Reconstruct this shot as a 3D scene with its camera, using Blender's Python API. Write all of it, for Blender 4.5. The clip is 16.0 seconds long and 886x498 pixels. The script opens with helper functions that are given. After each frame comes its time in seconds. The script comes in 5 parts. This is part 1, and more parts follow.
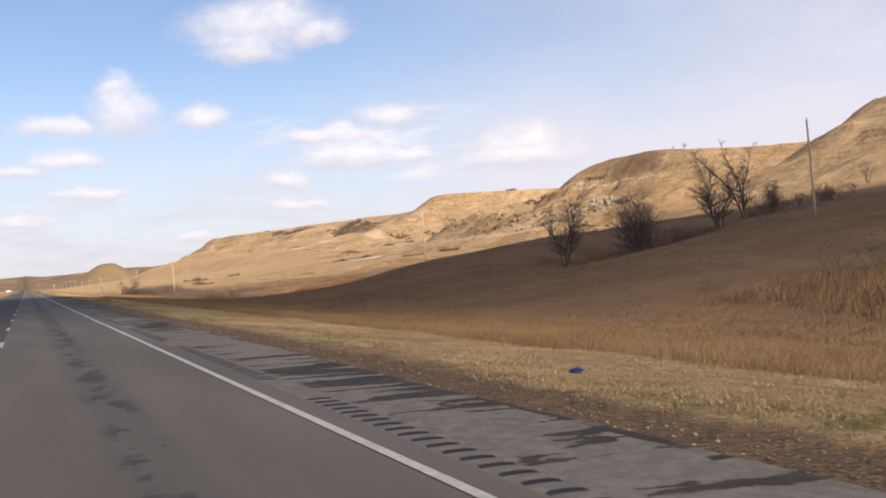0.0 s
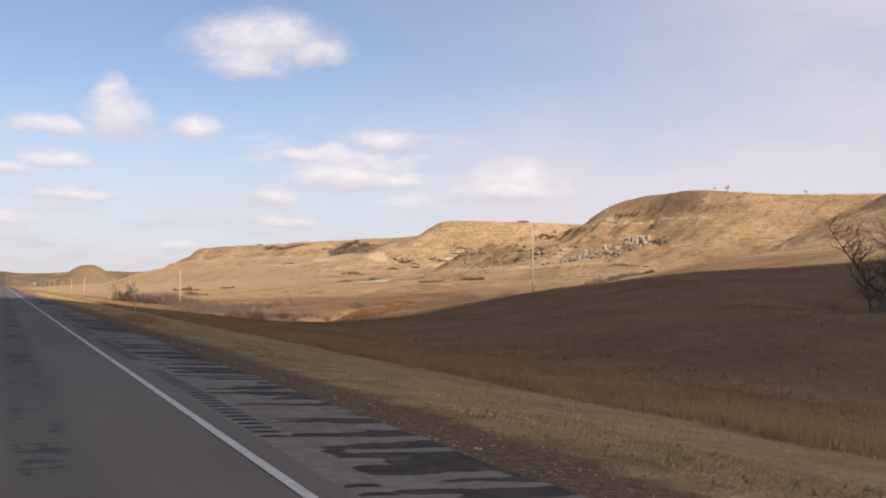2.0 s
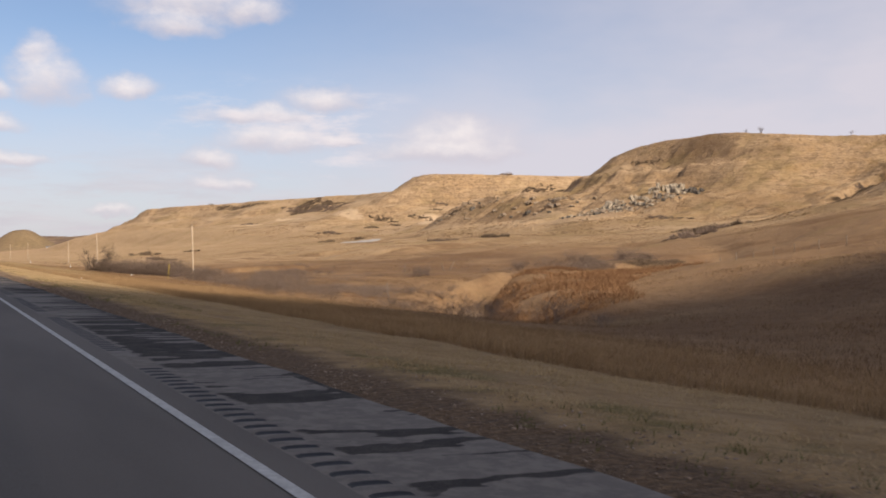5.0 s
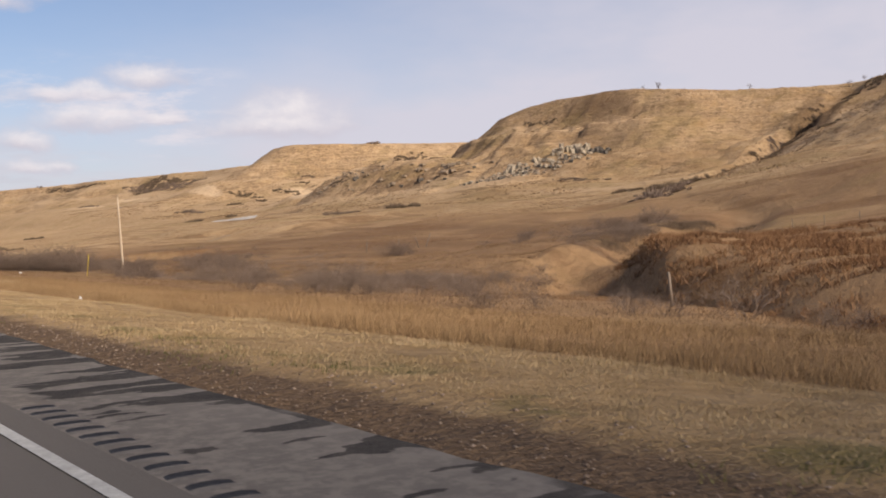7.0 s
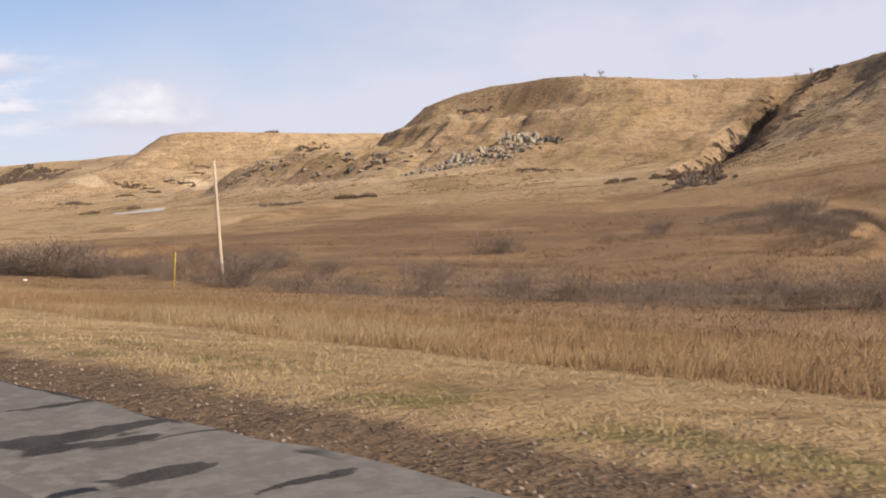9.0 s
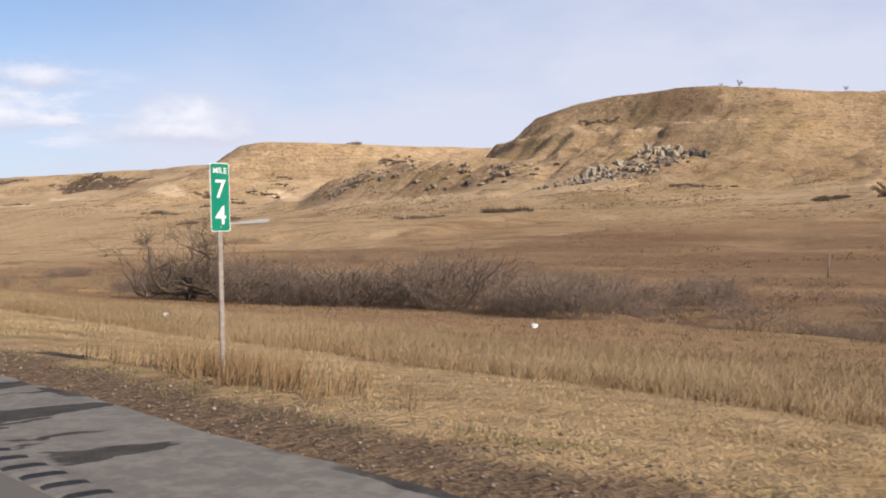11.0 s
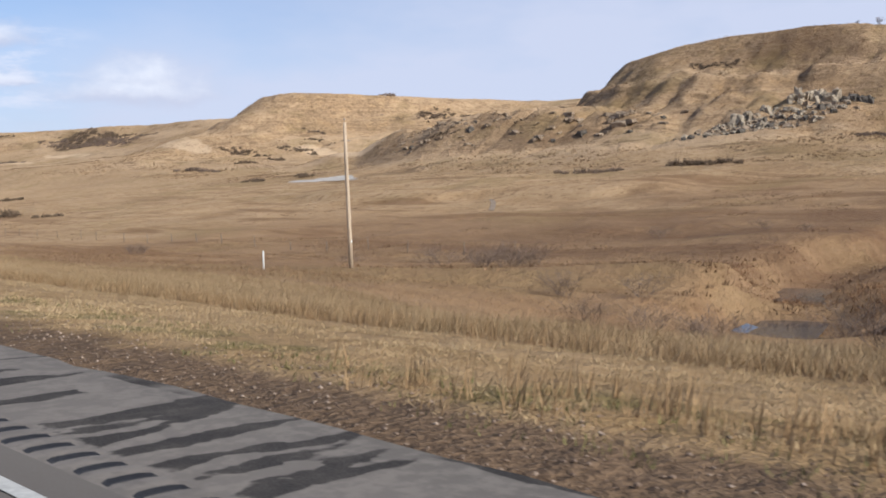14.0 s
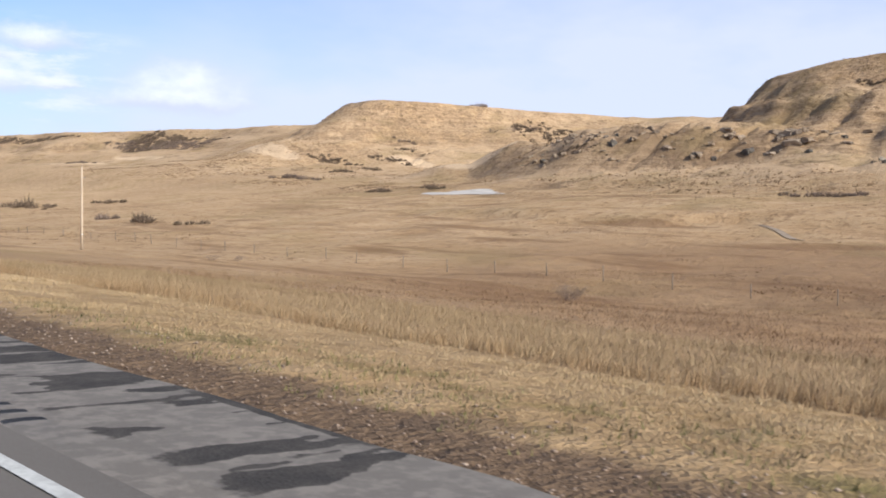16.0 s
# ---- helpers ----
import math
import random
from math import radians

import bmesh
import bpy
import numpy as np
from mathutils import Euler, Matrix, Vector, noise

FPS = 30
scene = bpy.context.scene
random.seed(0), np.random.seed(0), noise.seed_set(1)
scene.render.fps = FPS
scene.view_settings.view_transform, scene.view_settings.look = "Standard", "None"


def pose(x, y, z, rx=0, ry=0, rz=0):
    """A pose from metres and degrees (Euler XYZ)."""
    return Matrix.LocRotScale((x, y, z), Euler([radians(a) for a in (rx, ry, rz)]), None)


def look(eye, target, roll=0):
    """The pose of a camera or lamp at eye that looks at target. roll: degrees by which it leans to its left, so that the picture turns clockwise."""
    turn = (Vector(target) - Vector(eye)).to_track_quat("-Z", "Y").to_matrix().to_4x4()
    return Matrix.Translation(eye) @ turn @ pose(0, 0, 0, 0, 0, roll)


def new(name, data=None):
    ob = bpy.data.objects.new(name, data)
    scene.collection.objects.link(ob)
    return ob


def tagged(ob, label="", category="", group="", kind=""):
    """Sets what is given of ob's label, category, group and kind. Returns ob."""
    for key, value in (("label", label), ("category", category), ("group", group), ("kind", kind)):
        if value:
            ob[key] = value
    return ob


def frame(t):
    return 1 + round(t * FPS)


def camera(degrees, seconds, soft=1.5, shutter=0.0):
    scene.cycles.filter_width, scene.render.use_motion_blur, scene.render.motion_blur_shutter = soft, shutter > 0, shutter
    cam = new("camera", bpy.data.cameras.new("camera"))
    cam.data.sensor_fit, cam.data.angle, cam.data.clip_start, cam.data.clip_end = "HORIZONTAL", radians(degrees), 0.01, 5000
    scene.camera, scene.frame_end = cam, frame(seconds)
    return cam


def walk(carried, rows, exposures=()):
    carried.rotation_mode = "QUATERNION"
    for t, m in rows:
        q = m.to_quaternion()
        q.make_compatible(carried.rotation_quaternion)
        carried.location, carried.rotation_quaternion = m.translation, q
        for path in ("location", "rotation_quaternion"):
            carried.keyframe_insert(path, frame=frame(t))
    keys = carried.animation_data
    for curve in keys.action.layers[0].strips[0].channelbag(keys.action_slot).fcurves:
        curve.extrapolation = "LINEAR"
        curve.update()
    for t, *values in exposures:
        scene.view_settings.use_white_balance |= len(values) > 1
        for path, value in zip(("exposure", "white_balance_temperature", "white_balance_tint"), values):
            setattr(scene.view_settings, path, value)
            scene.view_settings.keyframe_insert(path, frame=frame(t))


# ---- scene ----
cam = camera(50.08, 16.0, soft=1.8, shutter=0.03)
# seconds, metres, degrees
PATH = [
    (0.0, -0.68, -0.64, 1.649, 90.62, 4.12, -23.77),
    (0.5, -0.48, 13.37, 1.638, 91.31, 2.00, -23.76),
    (1.0, -0.39, 26.53, 1.665, 92.31, -0.10, -23.68),
    (1.5, -0.24, 39.59, 1.642, 92.75, -1.44, -24.60),
    (2.0, -0.11, 52.63, 1.645, 92.40, -0.53, -24.89),
    (2.5, -0.02, 66.06, 1.643, 91.29, -0.11, -24.14),
    (3.0, 0.12, 79.19, 1.641, 89.01, 1.79, -23.79),
    (3.5, 0.05, 92.48, 1.641, 88.23, 1.71, -24.56),
    (4.0, -0.02, 105.80, 1.640, 89.17, 1.81, -26.28),
    (4.5, -0.06, 118.82, 1.650, 89.84, 0.67, -27.31),
    (7.0, 0.16, 184.83, 1.640, 88.07, 2.84, -38.25),
    (7.5, 0.26, 198.17, 1.646, 87.51, 2.05, -42.46),
    (8.0, 0.14, 211.50, 1.644, 86.08, 2.88, -46.08),
    (10.5, 0.11, 277.26, 1.641, 89.60, 1.79, -45.37),
    (11.0, 0.12, 290.57, 1.642, 88.75, 1.17, -44.23),
    (11.5, 0.08, 304.04, 1.639, 86.52, 0.72, -42.14),
    (12.0, 0.05, 316.89, 1.639, 85.73, -0.84, -41.36),
    (12.5, 0.03, 330.18, 1.639, 86.39, 0.91, -42.94),
    (13.0, 0.01, 343.19, 1.646, 85.91, -0.32, -44.04),
    (13.5, 0.01, 356.07, 1.638, 87.36, 0.75, -46.26),
    (14.0, 0.01, 369.56, 1.638, 86.36, 1.24, -46.50),
    (14.5, 0.01, 382.44, 1.631, 85.81, 0.32, -45.55),
    (15.0, 0.00, 395.92, 1.636, 85.58, -0.61, -45.18),
    (15.5, -0.01, 409.14, 1.636, 86.18, -0.71, -44.48),
    (16.0, -0.04, 422.59, 1.638, 87.36, -0.92, -44.56),
]
walk(cam, [(t, pose(x, y, z, rx, ry, rz)) for t, x, y, z, rx, ry, rz in PATH],
     ((0.0, 0.656, 6800, 15), (2.5, 0.43, 6900, 16), (4.5, 0.37, 6900, 16), (7.0, 0.316, 6750, 16), (10.3, 0.6, 6300, 12), (11.5, 0.45, 6150, 12), (13.0, 0.4, 5900, 11), (14.5, 0.46, 5750, 10), (16.0, 0.69, 5750, 10)))

# ---- world ----
SUN_AZ, SUN_EL = 171.0, 32.0      # degrees clockwise from straight ahead down the road, and above the horizon
sun_way = Vector((math.sin(radians(SUN_AZ)) * math.cos(radians(SUN_EL)), math.cos(radians(SUN_AZ)) * math.cos(radians(SUN_EL)), math.sin(radians(SUN_EL))))
sun = new("sun", bpy.data.lights.new("sun", "SUN"))
sun.data.energy, sun.data.angle, sun.data.color = 5.0, radians(0.6), (1.0, 0.9, 0.74)
sun.matrix_world = look((0, 0, 300), Vector((0, 0, 300)) - sun_way)


class Nodes:
    """Short hand for node trees."""

    def __init__(self, tree):
        self.tree = tree

    def put(self, socket, value):
        if isinstance(value, bpy.types.NodeSocket):
            self.tree.links.new(value, socket)
        elif isinstance(value, tuple) and len(value) == 3 and socket.type == "RGBA":
            socket.default_value = (*value, 1)
        else:
            socket.default_value = value

    def node(self, kind, ins=(), out=0, operation=""):
        n = self.tree.nodes.new(kind)
        if operation:
            n.operation = operation
        if kind == "ShaderNodeMapRange":
            n.interpolation_type = "SMOOTHSTEP"
        for k, v in dict(ins).items():
            self.put(n.inputs[k], v)
        return n.outputs[out] if len(n.outputs) else n

    def math(self, op, a, b=0.0, c=0.0):
        return self.node("ShaderNodeMath", {0: a, 1: b, 2: c}, operation=op)

    def step(self, v, a, b, lo=0.0, hi=1.0):
        return self.node("ShaderNodeMapRange", {0: v, 1: a, 2: b, 3: lo, 4: hi})

    def mix(self, f, a, b, blend="MIX"):
        n = self.tree.nodes.new("ShaderNodeMix")
        n.data_type, n.blend_type = "RGBA", blend
        for k, v in ((0, f), (6, a), (7, b)):
            self.put(n.inputs[k], v)
        return n.outputs[2]

    def noise(self, at, scale, detail=3.0, rough=0.55, out=0):
        return self.node("ShaderNodeTexNoise", {"Vector": at, "Scale": scale, "Detail": detail, "Roughness": rough}, out=out)

    def scaled(self, at, x, y, z):
        return self.node("ShaderNodeVectorMath", {0: at, 1: (x, y, z)}, operation="MULTIPLY")

    def parts(self, at):
        n = self.tree.nodes.new("ShaderNodeSeparateXYZ")
        self.tree.links.new(at, n.inputs[0])
        return n.outputs[0], n.outputs[1], n.outputs[2]

    def bump(self, h, strength, distance):
        return self.node("ShaderNodeBump", {"Height": h, "Strength": strength, "Distance": distance})


def build_sky():
    world = bpy.data.worlds.new("sky")
    scene.world = world
    world.use_nodes = True
    world.node_tree.nodes.clear()
    g = Nodes(world.node_tree)
    at = g.node("ShaderNodeTexCoord", out=0)
    x, y, z = g.parts(at)
    az = g.math("ARCTAN2", x, y)
    el = g.math("ARCSINE", z)
    air = world.node_tree.nodes.new("ShaderNodeTexSky")
    air.sky_type, air.sun_disc = "NISHITA", False
    air.sun_elevation, air.sun_rotation = radians(SUN_EL), radians(SUN_AZ)
    air.air_density, air.dust_density, air.ozone_density, air.altitude = 1.0, 1.6, 2.2, 700.0
    sky = air.outputs[0]
    base = g.mix(1.0, sky, (SKY * 0.92, SKY * 1.06, SKY * 1.16), "MULTIPLY")
    flow = g.node("ShaderNodeCombineXYZ", {0: az, 1: g.math("MULTIPLY", el, 1.5), 2: 0.0})
    # thin high haze, thicker to the east and low down
    veil = g.noise(g.scaled(flow, 1.0, 1.6, 1.0), 2.2, 5.0, 0.6)
    thick = g.math("ADD", g.step(g.math("ABSOLUTE", g.math("SUBTRACT", az, 0.02)), 0.12, 0.95, 0.0, 0.66), g.step(el, 0.24, 0.0, 0.10, 0.86))
    thick = g.math("MULTIPLY", thick, g.math("MULTIPLY", g.step(veil, 0.25, 0.7, 0.7, 1.15), g.step(el, 0.8, 0.38, 0.2, 1.0)))
    base = g.mix(g.math("MINIMUM", thick, 0.92), base, (0.524, 0.527, 0.592))
    # fair-weather clouds: azimuth, elevation, half width, half height in radians
    wob = g.noise(flow, 16.0, 5.0, 0.62, out=1)
    wx, wy, _ = g.parts(wob)
    a2 = g.math("ADD", az, g.math("MULTIPLY", g.math("SUBTRACT", wx, 0.5), 0.045))
    e2 = g.math("ADD", el, g.math("MULTIPLY", g.math("SUBTRACT", wy, 0.5), 0.028))
    ragged = g.math("MULTIPLY", g.math("SUBTRACT", g.noise(flow, 26.0, 5.0, 0.62), 0.5), 2.6)
    dens = lit = None
    for ca, ce, w, h in CLOUDS:
        u = g.math("DIVIDE", g.math("SUBTRACT", a2, ca), w)
        v = g.math("DIVIDE", g.math("SUBTRACT", e2, ce), h)
        # flat below, domed above
        vv = g.math("MULTIPLY", v, g.step(v, -0.2, 0.2, 1.7, 1.0))
        r = g.math("ADD", g.math("MULTIPLY", u, u), g.math("MULTIPLY", vv, vv))
        d = g.step(g.math("ADD", r, ragged), 3.0, -0.9)
        up = g.math("MULTIPLY", d, g.step(v, -0.7, 0.75))
        dens = d if dens is None else g.math("MAXIMUM", dens, d)
        lit = up if lit is None else g.math("MAXIMUM", lit, up)
    lump = g.noise(flow, 34.0, 4.0, 0.6)
    dens = g.math("MULTIPLY", dens, g.step(lump, 0.25, 0.6, 0.85, 1.0))
    shade = g.mix(g.math("MULTIPLY", lit, g.step(lump, 0.25, 0.6, 0.75, 1.0)), (0.47, 0.465, 0.525), (0.74, 0.725, 0.72))
    base = g.mix(dens, base, shade)
    # broken thin cloud round the middle of the valley
    wisp = g.step(g.noise(g.scaled(flow, 1.0, 2.6, 1.0), 9.0, 6.0, 0.64), 0.5, 0.68)
    about = g.math("MULTIPLY", g.math("MULTIPLY", g.step(az, 0.16, 0.3), g.step(az, 0.5, 0.38)), g.math("MULTIPLY", g.step(el, 0.06, 0.1), g.step(el, 0.185, 0.14)))
    base = g.mix(g.math("MULTIPLY", g.math("MULTIPLY", wisp, about), 0.75), base, (0.63, 0.62, 0.655))
    # layered cloud bank low over the far end of the valley
    bank = g.noise(g.scaled(flow, 1.0, 3.4, 1.0), 7.0, 5.0, 0.6)
    low = g.math("MULTIPLY", g.step(bank, 0.42, 0.62), g.math("MULTIPLY", g.step(el, 0.13, 0.04), g.step(az, 0.6, 0.1)))
    tone = g.mix(g.noise(g.scaled(flow, 1.0, 5.0, 1.0), 13.0, 4.0), (0.374, 0.374, 0.442), (0.585, 0.578, 0.605))
    base = g.mix(g.math("MULTIPLY", low, 0.75), base, tone)
    back = g.node("ShaderNodeBackground", {"Color": base, "Strength": 1.0})
    g.node("ShaderNodeOutputWorld", {"Surface": back})


SKY = 0.082
CLOUDS = (
    (0.242, 0.245, 0.062, 0.026), (0.297, 0.24, 0.033, 0.015), (0.223, 0.224, 0.036, 0.016), (0.102, 0.163, 0.025, 0.028), (0.094, 0.187, 0.015, 0.017),
    (0.178, 0.161, 0.026, 0.011), (0.037, 0.151, 0.03, 0.010), (0.044, 0.122, 0.032, 0.009), (0.367, 0.15, 0.031, 0.013), (0.307, 0.135, 0.05, 0.010),
    (0.323, 0.111, 0.05, 0.014), (0.512, 0.107, 0.052, 0.024), (0.50, 0.100, 0.062, 0.013), (0.254, 0.093, 0.019, 0.011), (0.266, 0.067, 0.025, 0.009),
    (-0.002, 0.064, 0.028, 0.008), (-0.01, 0.111, 0.03, 0.009), (0.058, 0.089, 0.035, 0.007), (0.161, 0.039, 0.018, 0.006), (0.383, 0.113, 0.025, 0.008),
)
build_sky()


def cloud_overhead():
    """A lumpy fair-weather cloud above and behind the camera, thinner towards the road's near end; its shade lies on the first stretch."""
    bm = bmesh.new()
    for k, (wide, y0, y1) in enumerate(((125, -15, 183), (120, 58, 181), (116, 72, 179), (112, 86, 177))):
        ball = bmesh.ops.create_icosphere(bm, subdivisions=5, radius=1)
        for v in ball["verts"]:
            n = v.co.normalized()
            v.co = n * (1 + .10 * noise.noise(n * 2.2 + Vector((k * 7.0, 3, 1))) + .07 * noise.noise(n * 6.0 + Vector((k * 5.0, 1, 4))))
            v.co = Vector((v.co.x * wide, v.co.y * (y1 - y0) / 2 + (y0 + y1) / 2 - 98, v.co.z * (30 - 5 * k)))
    for f in bm.faces:
        f.smooth = True
    me = bpy.data.meshes.new("cloud")
    bm.to_mesh(me)
    bm.free()
    me.materials.append(make_material("cloud_white", lambda g: {"Base Color": g.mix(g.noise(g.node("ShaderNodeNewGeometry", out=0), 0.05, 4.0), (0.8, 0.8, 0.82), (0.9, 0.9, 0.9)), "Roughness": 1.0, "Specular IOR Level": 0.0, "Alpha": 0.28}))
    ob = new("cloud", me)
    ob.location = Vector((40, 98, 0)) + sun_way * (650 / sun_way.z)
    tagged(ob, "white fair-weather cumulus cloud high in the sky", "cloud", kind="structure")


# ---- materials ----


def make_material(name, build):
    """A node material; build(g) returns the inputs of its one Principled shader."""
    mat = bpy.data.materials.new(name)
    mat.use_nodes = True
    mat.node_tree.nodes.clear()
    g = Nodes(mat.node_tree)
    ins = build(g)
    shader = g.node("ShaderNodeBsdfPrincipled", ins)
    g.node("ShaderNodeOutputMaterial", {"Surface": shader})
    return mat


cloud_overhead()


def ground_look(g):
    at = g.node("ShaderNodeNewGeometry", out=0)
    nz = g.parts(g.node("ShaderNodeNewGeometry", out=1))[2]
    x, y, z = g.parts(at)
    big = g.noise(at, 0.016, 4.0)
    mid = g.noise(at, 0.11, 5.0, 0.62)
    fine = g.noise(at, 1.1, 5.0, 0.65)
    grain = g.noise(at, 9.0, 4.0, 0.7)
    # the slope's grass lies in level bands
    bands = g.noise(g.scaled(at, 0.02, 0.02, 0.55), 1.0, 4.0, 0.6)
    grass = g.mix(g.step(mid, 0.3, 0.7), (0.35, 0.251, 0.144), (0.471, 0.361, 0.228))
    grass = g.mix(g.step(fine, 0.35, 0.7, 0.0, 0.3), grass, (0.258, 0.179, 0.103))
    grass = g.mix(g.math("MULTIPLY", g.step(bands, 0.48, 0.7, 0.0, 0.18), g.step(x, 200.0, 270.0, 0.1, 1.0)), grass, (0.236, 0.156, 0.0874))
    speck = g.noise(at, 0.55, 5.0, 0.75)
    grass = g.mix(g.step(speck, 0.55, 0.60, 0.0, 0.66), grass, (0.167, 0.106, 0.0593))
    grass = g.mix(g.step(speck, 0.44, 0.36, 0.0, 0.5), grass, (0.502, 0.395, 0.266))
    grass = g.mix(g.step(big, 0.52, 0.66, 0.0, 0.45), grass, (0.22, 0.144, 0.0836))
    grass = g.mix(g.step(g.noise(at, 0.045, 6.0, 0.75), 0.56, 0.64, 0.0, 0.5), grass, (0.182, 0.118, 0.0684))
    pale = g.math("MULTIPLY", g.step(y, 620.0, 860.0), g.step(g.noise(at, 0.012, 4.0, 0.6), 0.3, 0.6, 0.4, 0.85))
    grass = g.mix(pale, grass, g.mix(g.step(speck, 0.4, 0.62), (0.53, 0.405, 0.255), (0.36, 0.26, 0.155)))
    # bare clay on the steep faces, with faint strata
    strata = g.noise(g.scaled(at, 0.03, 0.03, 0.9), 1.0, 5.0, 0.7)
    clay = g.mix(g.step(strata, 0.35, 0.65), (0.274, 0.198, 0.125), (0.403, 0.308, 0.205))
    steep = g.math("MULTIPLY", g.math("MULTIPLY", g.step(nz, 0.95, 0.86), g.step(x, 185.0, 235.0)), g.step(mid, 0.34, 0.54))
    crumb = g.noise(g.scaled(at, 0.35, 0.35, 0.7), 1.0, 6.0, 0.72)
    clay = g.mix(g.step(crumb, 0.52, 0.60, 0.0, 0.7), clay, (0.152, 0.106, 0.0684))
    clay = g.mix(g.step(speck, 0.55, 0.63, 0.0, 0.5), clay, (0.144, 0.103, 0.0684))
    # dark blotches paint shadowed crevices and brush into the clay
    clay = g.mix(g.step(g.noise(g.scaled(at, 0.16, 0.16, 0.3), 1.0, 6.0, 0.75), 0.54, 0.62, 0.0, 0.75), clay, (0.115, 0.078, 0.05))
    clay = g.mix(g.step(g.noise(g.scaled(at, 0.4, 0.4, 0.8), 1.0, 5.0, 0.7), 0.42, 0.36, 0.0, 0.6), clay, (0.46, 0.37, 0.26))
    grass = g.mix(g.math("MULTIPLY", g.step(crumb, 0.57, 0.66, 0.0, 0.45), g.step(x, 180.0, 240.0)), grass, (0.144, 0.0988, 0.0608))
    thin = g.math("MULTIPLY", g.step(g.noise(g.scaled(at, 0.02, 0.012, 0.05), 1.0, 5.0, 0.62), 0.45, 0.58, 0.0, 0.5), g.step(x, 225.0, 280.0))
    grass = g.mix(thin, grass, (0.53, 0.42, 0.29))
    sage = g.math("MULTIPLY", g.step(g.noise(g.scaled(at, 0.05, 0.05, 0.2), 1.0, 6.0, 0.75), 0.565, 0.60, 0.0, 0.6), g.step(x, 215.0, 250.0))
    grass = g.mix(sage, grass, (0.14, 0.098, 0.062))
    land = g.mix(g.math("MULTIPLY", steep, 0.85), grass, clay)
    # pale grass on a spur and crests, with their sunlit look put into the colour
    for cx, cy, sx, sy in ((318.0, 726.0, 15.0, 24.0), (362.0, 815.0, 9.0, 20.0), (285.0, 1056.0, 9.0, 75.0), (330.0, 1075.0, 10.0, 40.0), (318.0, 902.0, 9.0, 45.0)):
        off = g.node("ShaderNodeVectorMath", {0: g.scaled(at, 1 / sx, 1 / sy, 0.0), 1: (cx / sx, cy / sy, 0.0)}, out=1, operation="DISTANCE")
        off = g.math("ADD", off, g.math("MULTIPLY", g.math("SUBTRACT", mid, 0.5), 0.9))
        land = g.mix(g.step(off, 1.0, 0.75, 0.0, 0.85), land, (0.61, 0.49, 0.345))
    for cx, cy, sx, sy, tone in ((374.0, 526.0, 17.0, 30.0, 0.62), (350.0, 500.0, 9.0, 26.0, 0.3), (296.0, 600.0, 14.0, 42.0, 0.45)):
        off = g.node("ShaderNodeVectorMath", {0: g.scaled(at, 1 / sx, 1 / sy, 0.0), 1: (cx / sx, cy / sy, 0.0)}, out=1, operation="DISTANCE")
        off = g.math("ADD", off, g.math("MULTIPLY", g.math("SUBTRACT", crumb, 0.5), 2.2))
        land = g.mix(g.step(off, 1.1, 0.6, 0.0, tone), land, (0.135, 0.092, 0.06))
    # rank brown growth on the valley floor and the near hill
    xe = g.math("ADD", x, g.math("MULTIPLY", g.math("SUBTRACT", mid, 0.5), 60.0))
    low = g.math("MULTIPLY", g.step(xe, 185.0, 120.0), g.step(x, 18.0, 26.0))
    low = g.math("MULTIPLY", low, g.step(g.math("ADD", y, g.math("MULTIPLY", g.math("SUBTRACT", big, 0.5), 500.0)), 560.0, 400.0, 0.06, 0.85))
    low = g.math("MAXIMUM", low, g.math("MULTIPLY", g.step(x, 26.0, 40.0), g.math("MULTIPLY", g.step(x, 215.0, 180.0), g.math("MULTIPLY", g.step(y, 520.0, 400.0), g.step(g.noise(g.scaled(at, 0.6, 1.0, 0.0), 0.022, 5.0, 0.65), 0.38, 0.52, 0.25, 0.9)))))
    brown = g.mix(g.step(fine, 0.3, 0.7), (0.18, 0.114, 0.065), (0.28, 0.186, 0.11))
    brown = g.mix(g.step(g.noise(at, 0.07, 5.0, 0.65), 0.52, 0.66, 0.0, 0.5), brown, (0.33, 0.227, 0.128))
    land = g.mix(g.math("MULTIPLY", low, g.step(mid, 0.3, 0.6, 0.6, 0.95)), land, brown)
    land = g.mix(g.step(g.noise(at, 0.028, 5.0, 0.65), 0.5, 0.66, 0.0, 0.42), land, (0.235, 0.185, 0.088))
    streak = g.noise(g.scaled(at, 0.075, 0.016, 0.0), 1.0, 5.0, 0.62)
    streak = g.math("MULTIPLY", g.step(streak, 0.53, 0.6, 0.0, 0.62), g.math("MULTIPLY", g.step(x, 28.0, 45.0), g.step(x, 225.0, 190.0)))
    land = g.mix(g.math("MULTIPLY", streak, g.step(y, 700.0, 520.0, 0.25, 1.0)), land, g.mix(g.step(fine, 0.3, 0.7), (0.135, 0.076, 0.04), (0.2, 0.122, 0.066)))
    wet = g.math("MULTIPLY", g.math("MULTIPLY", g.step(xe, 50.0, 75.0), g.step(xe, 180.0, 150.0)), g.math("MULTIPLY", g.step(y, 250.0, 330.0), g.step(g.math("ADD", y, g.math("MULTIPLY", g.math("SUBTRACT", mid, 0.5), 90.0)), 480.0, 430.0)))
    land = g.mix(g.math("MULTIPLY", wet, g.step(g.noise(g.scaled(at, 0.05, 0.02, 0.0), 1.0, 5.0, 0.65), 0.36, 0.56, 0.15, 0.75)), land, g.mix(g.step(fine, 0.3, 0.7), (0.115, 0.07, 0.042), (0.18, 0.115, 0.07)))
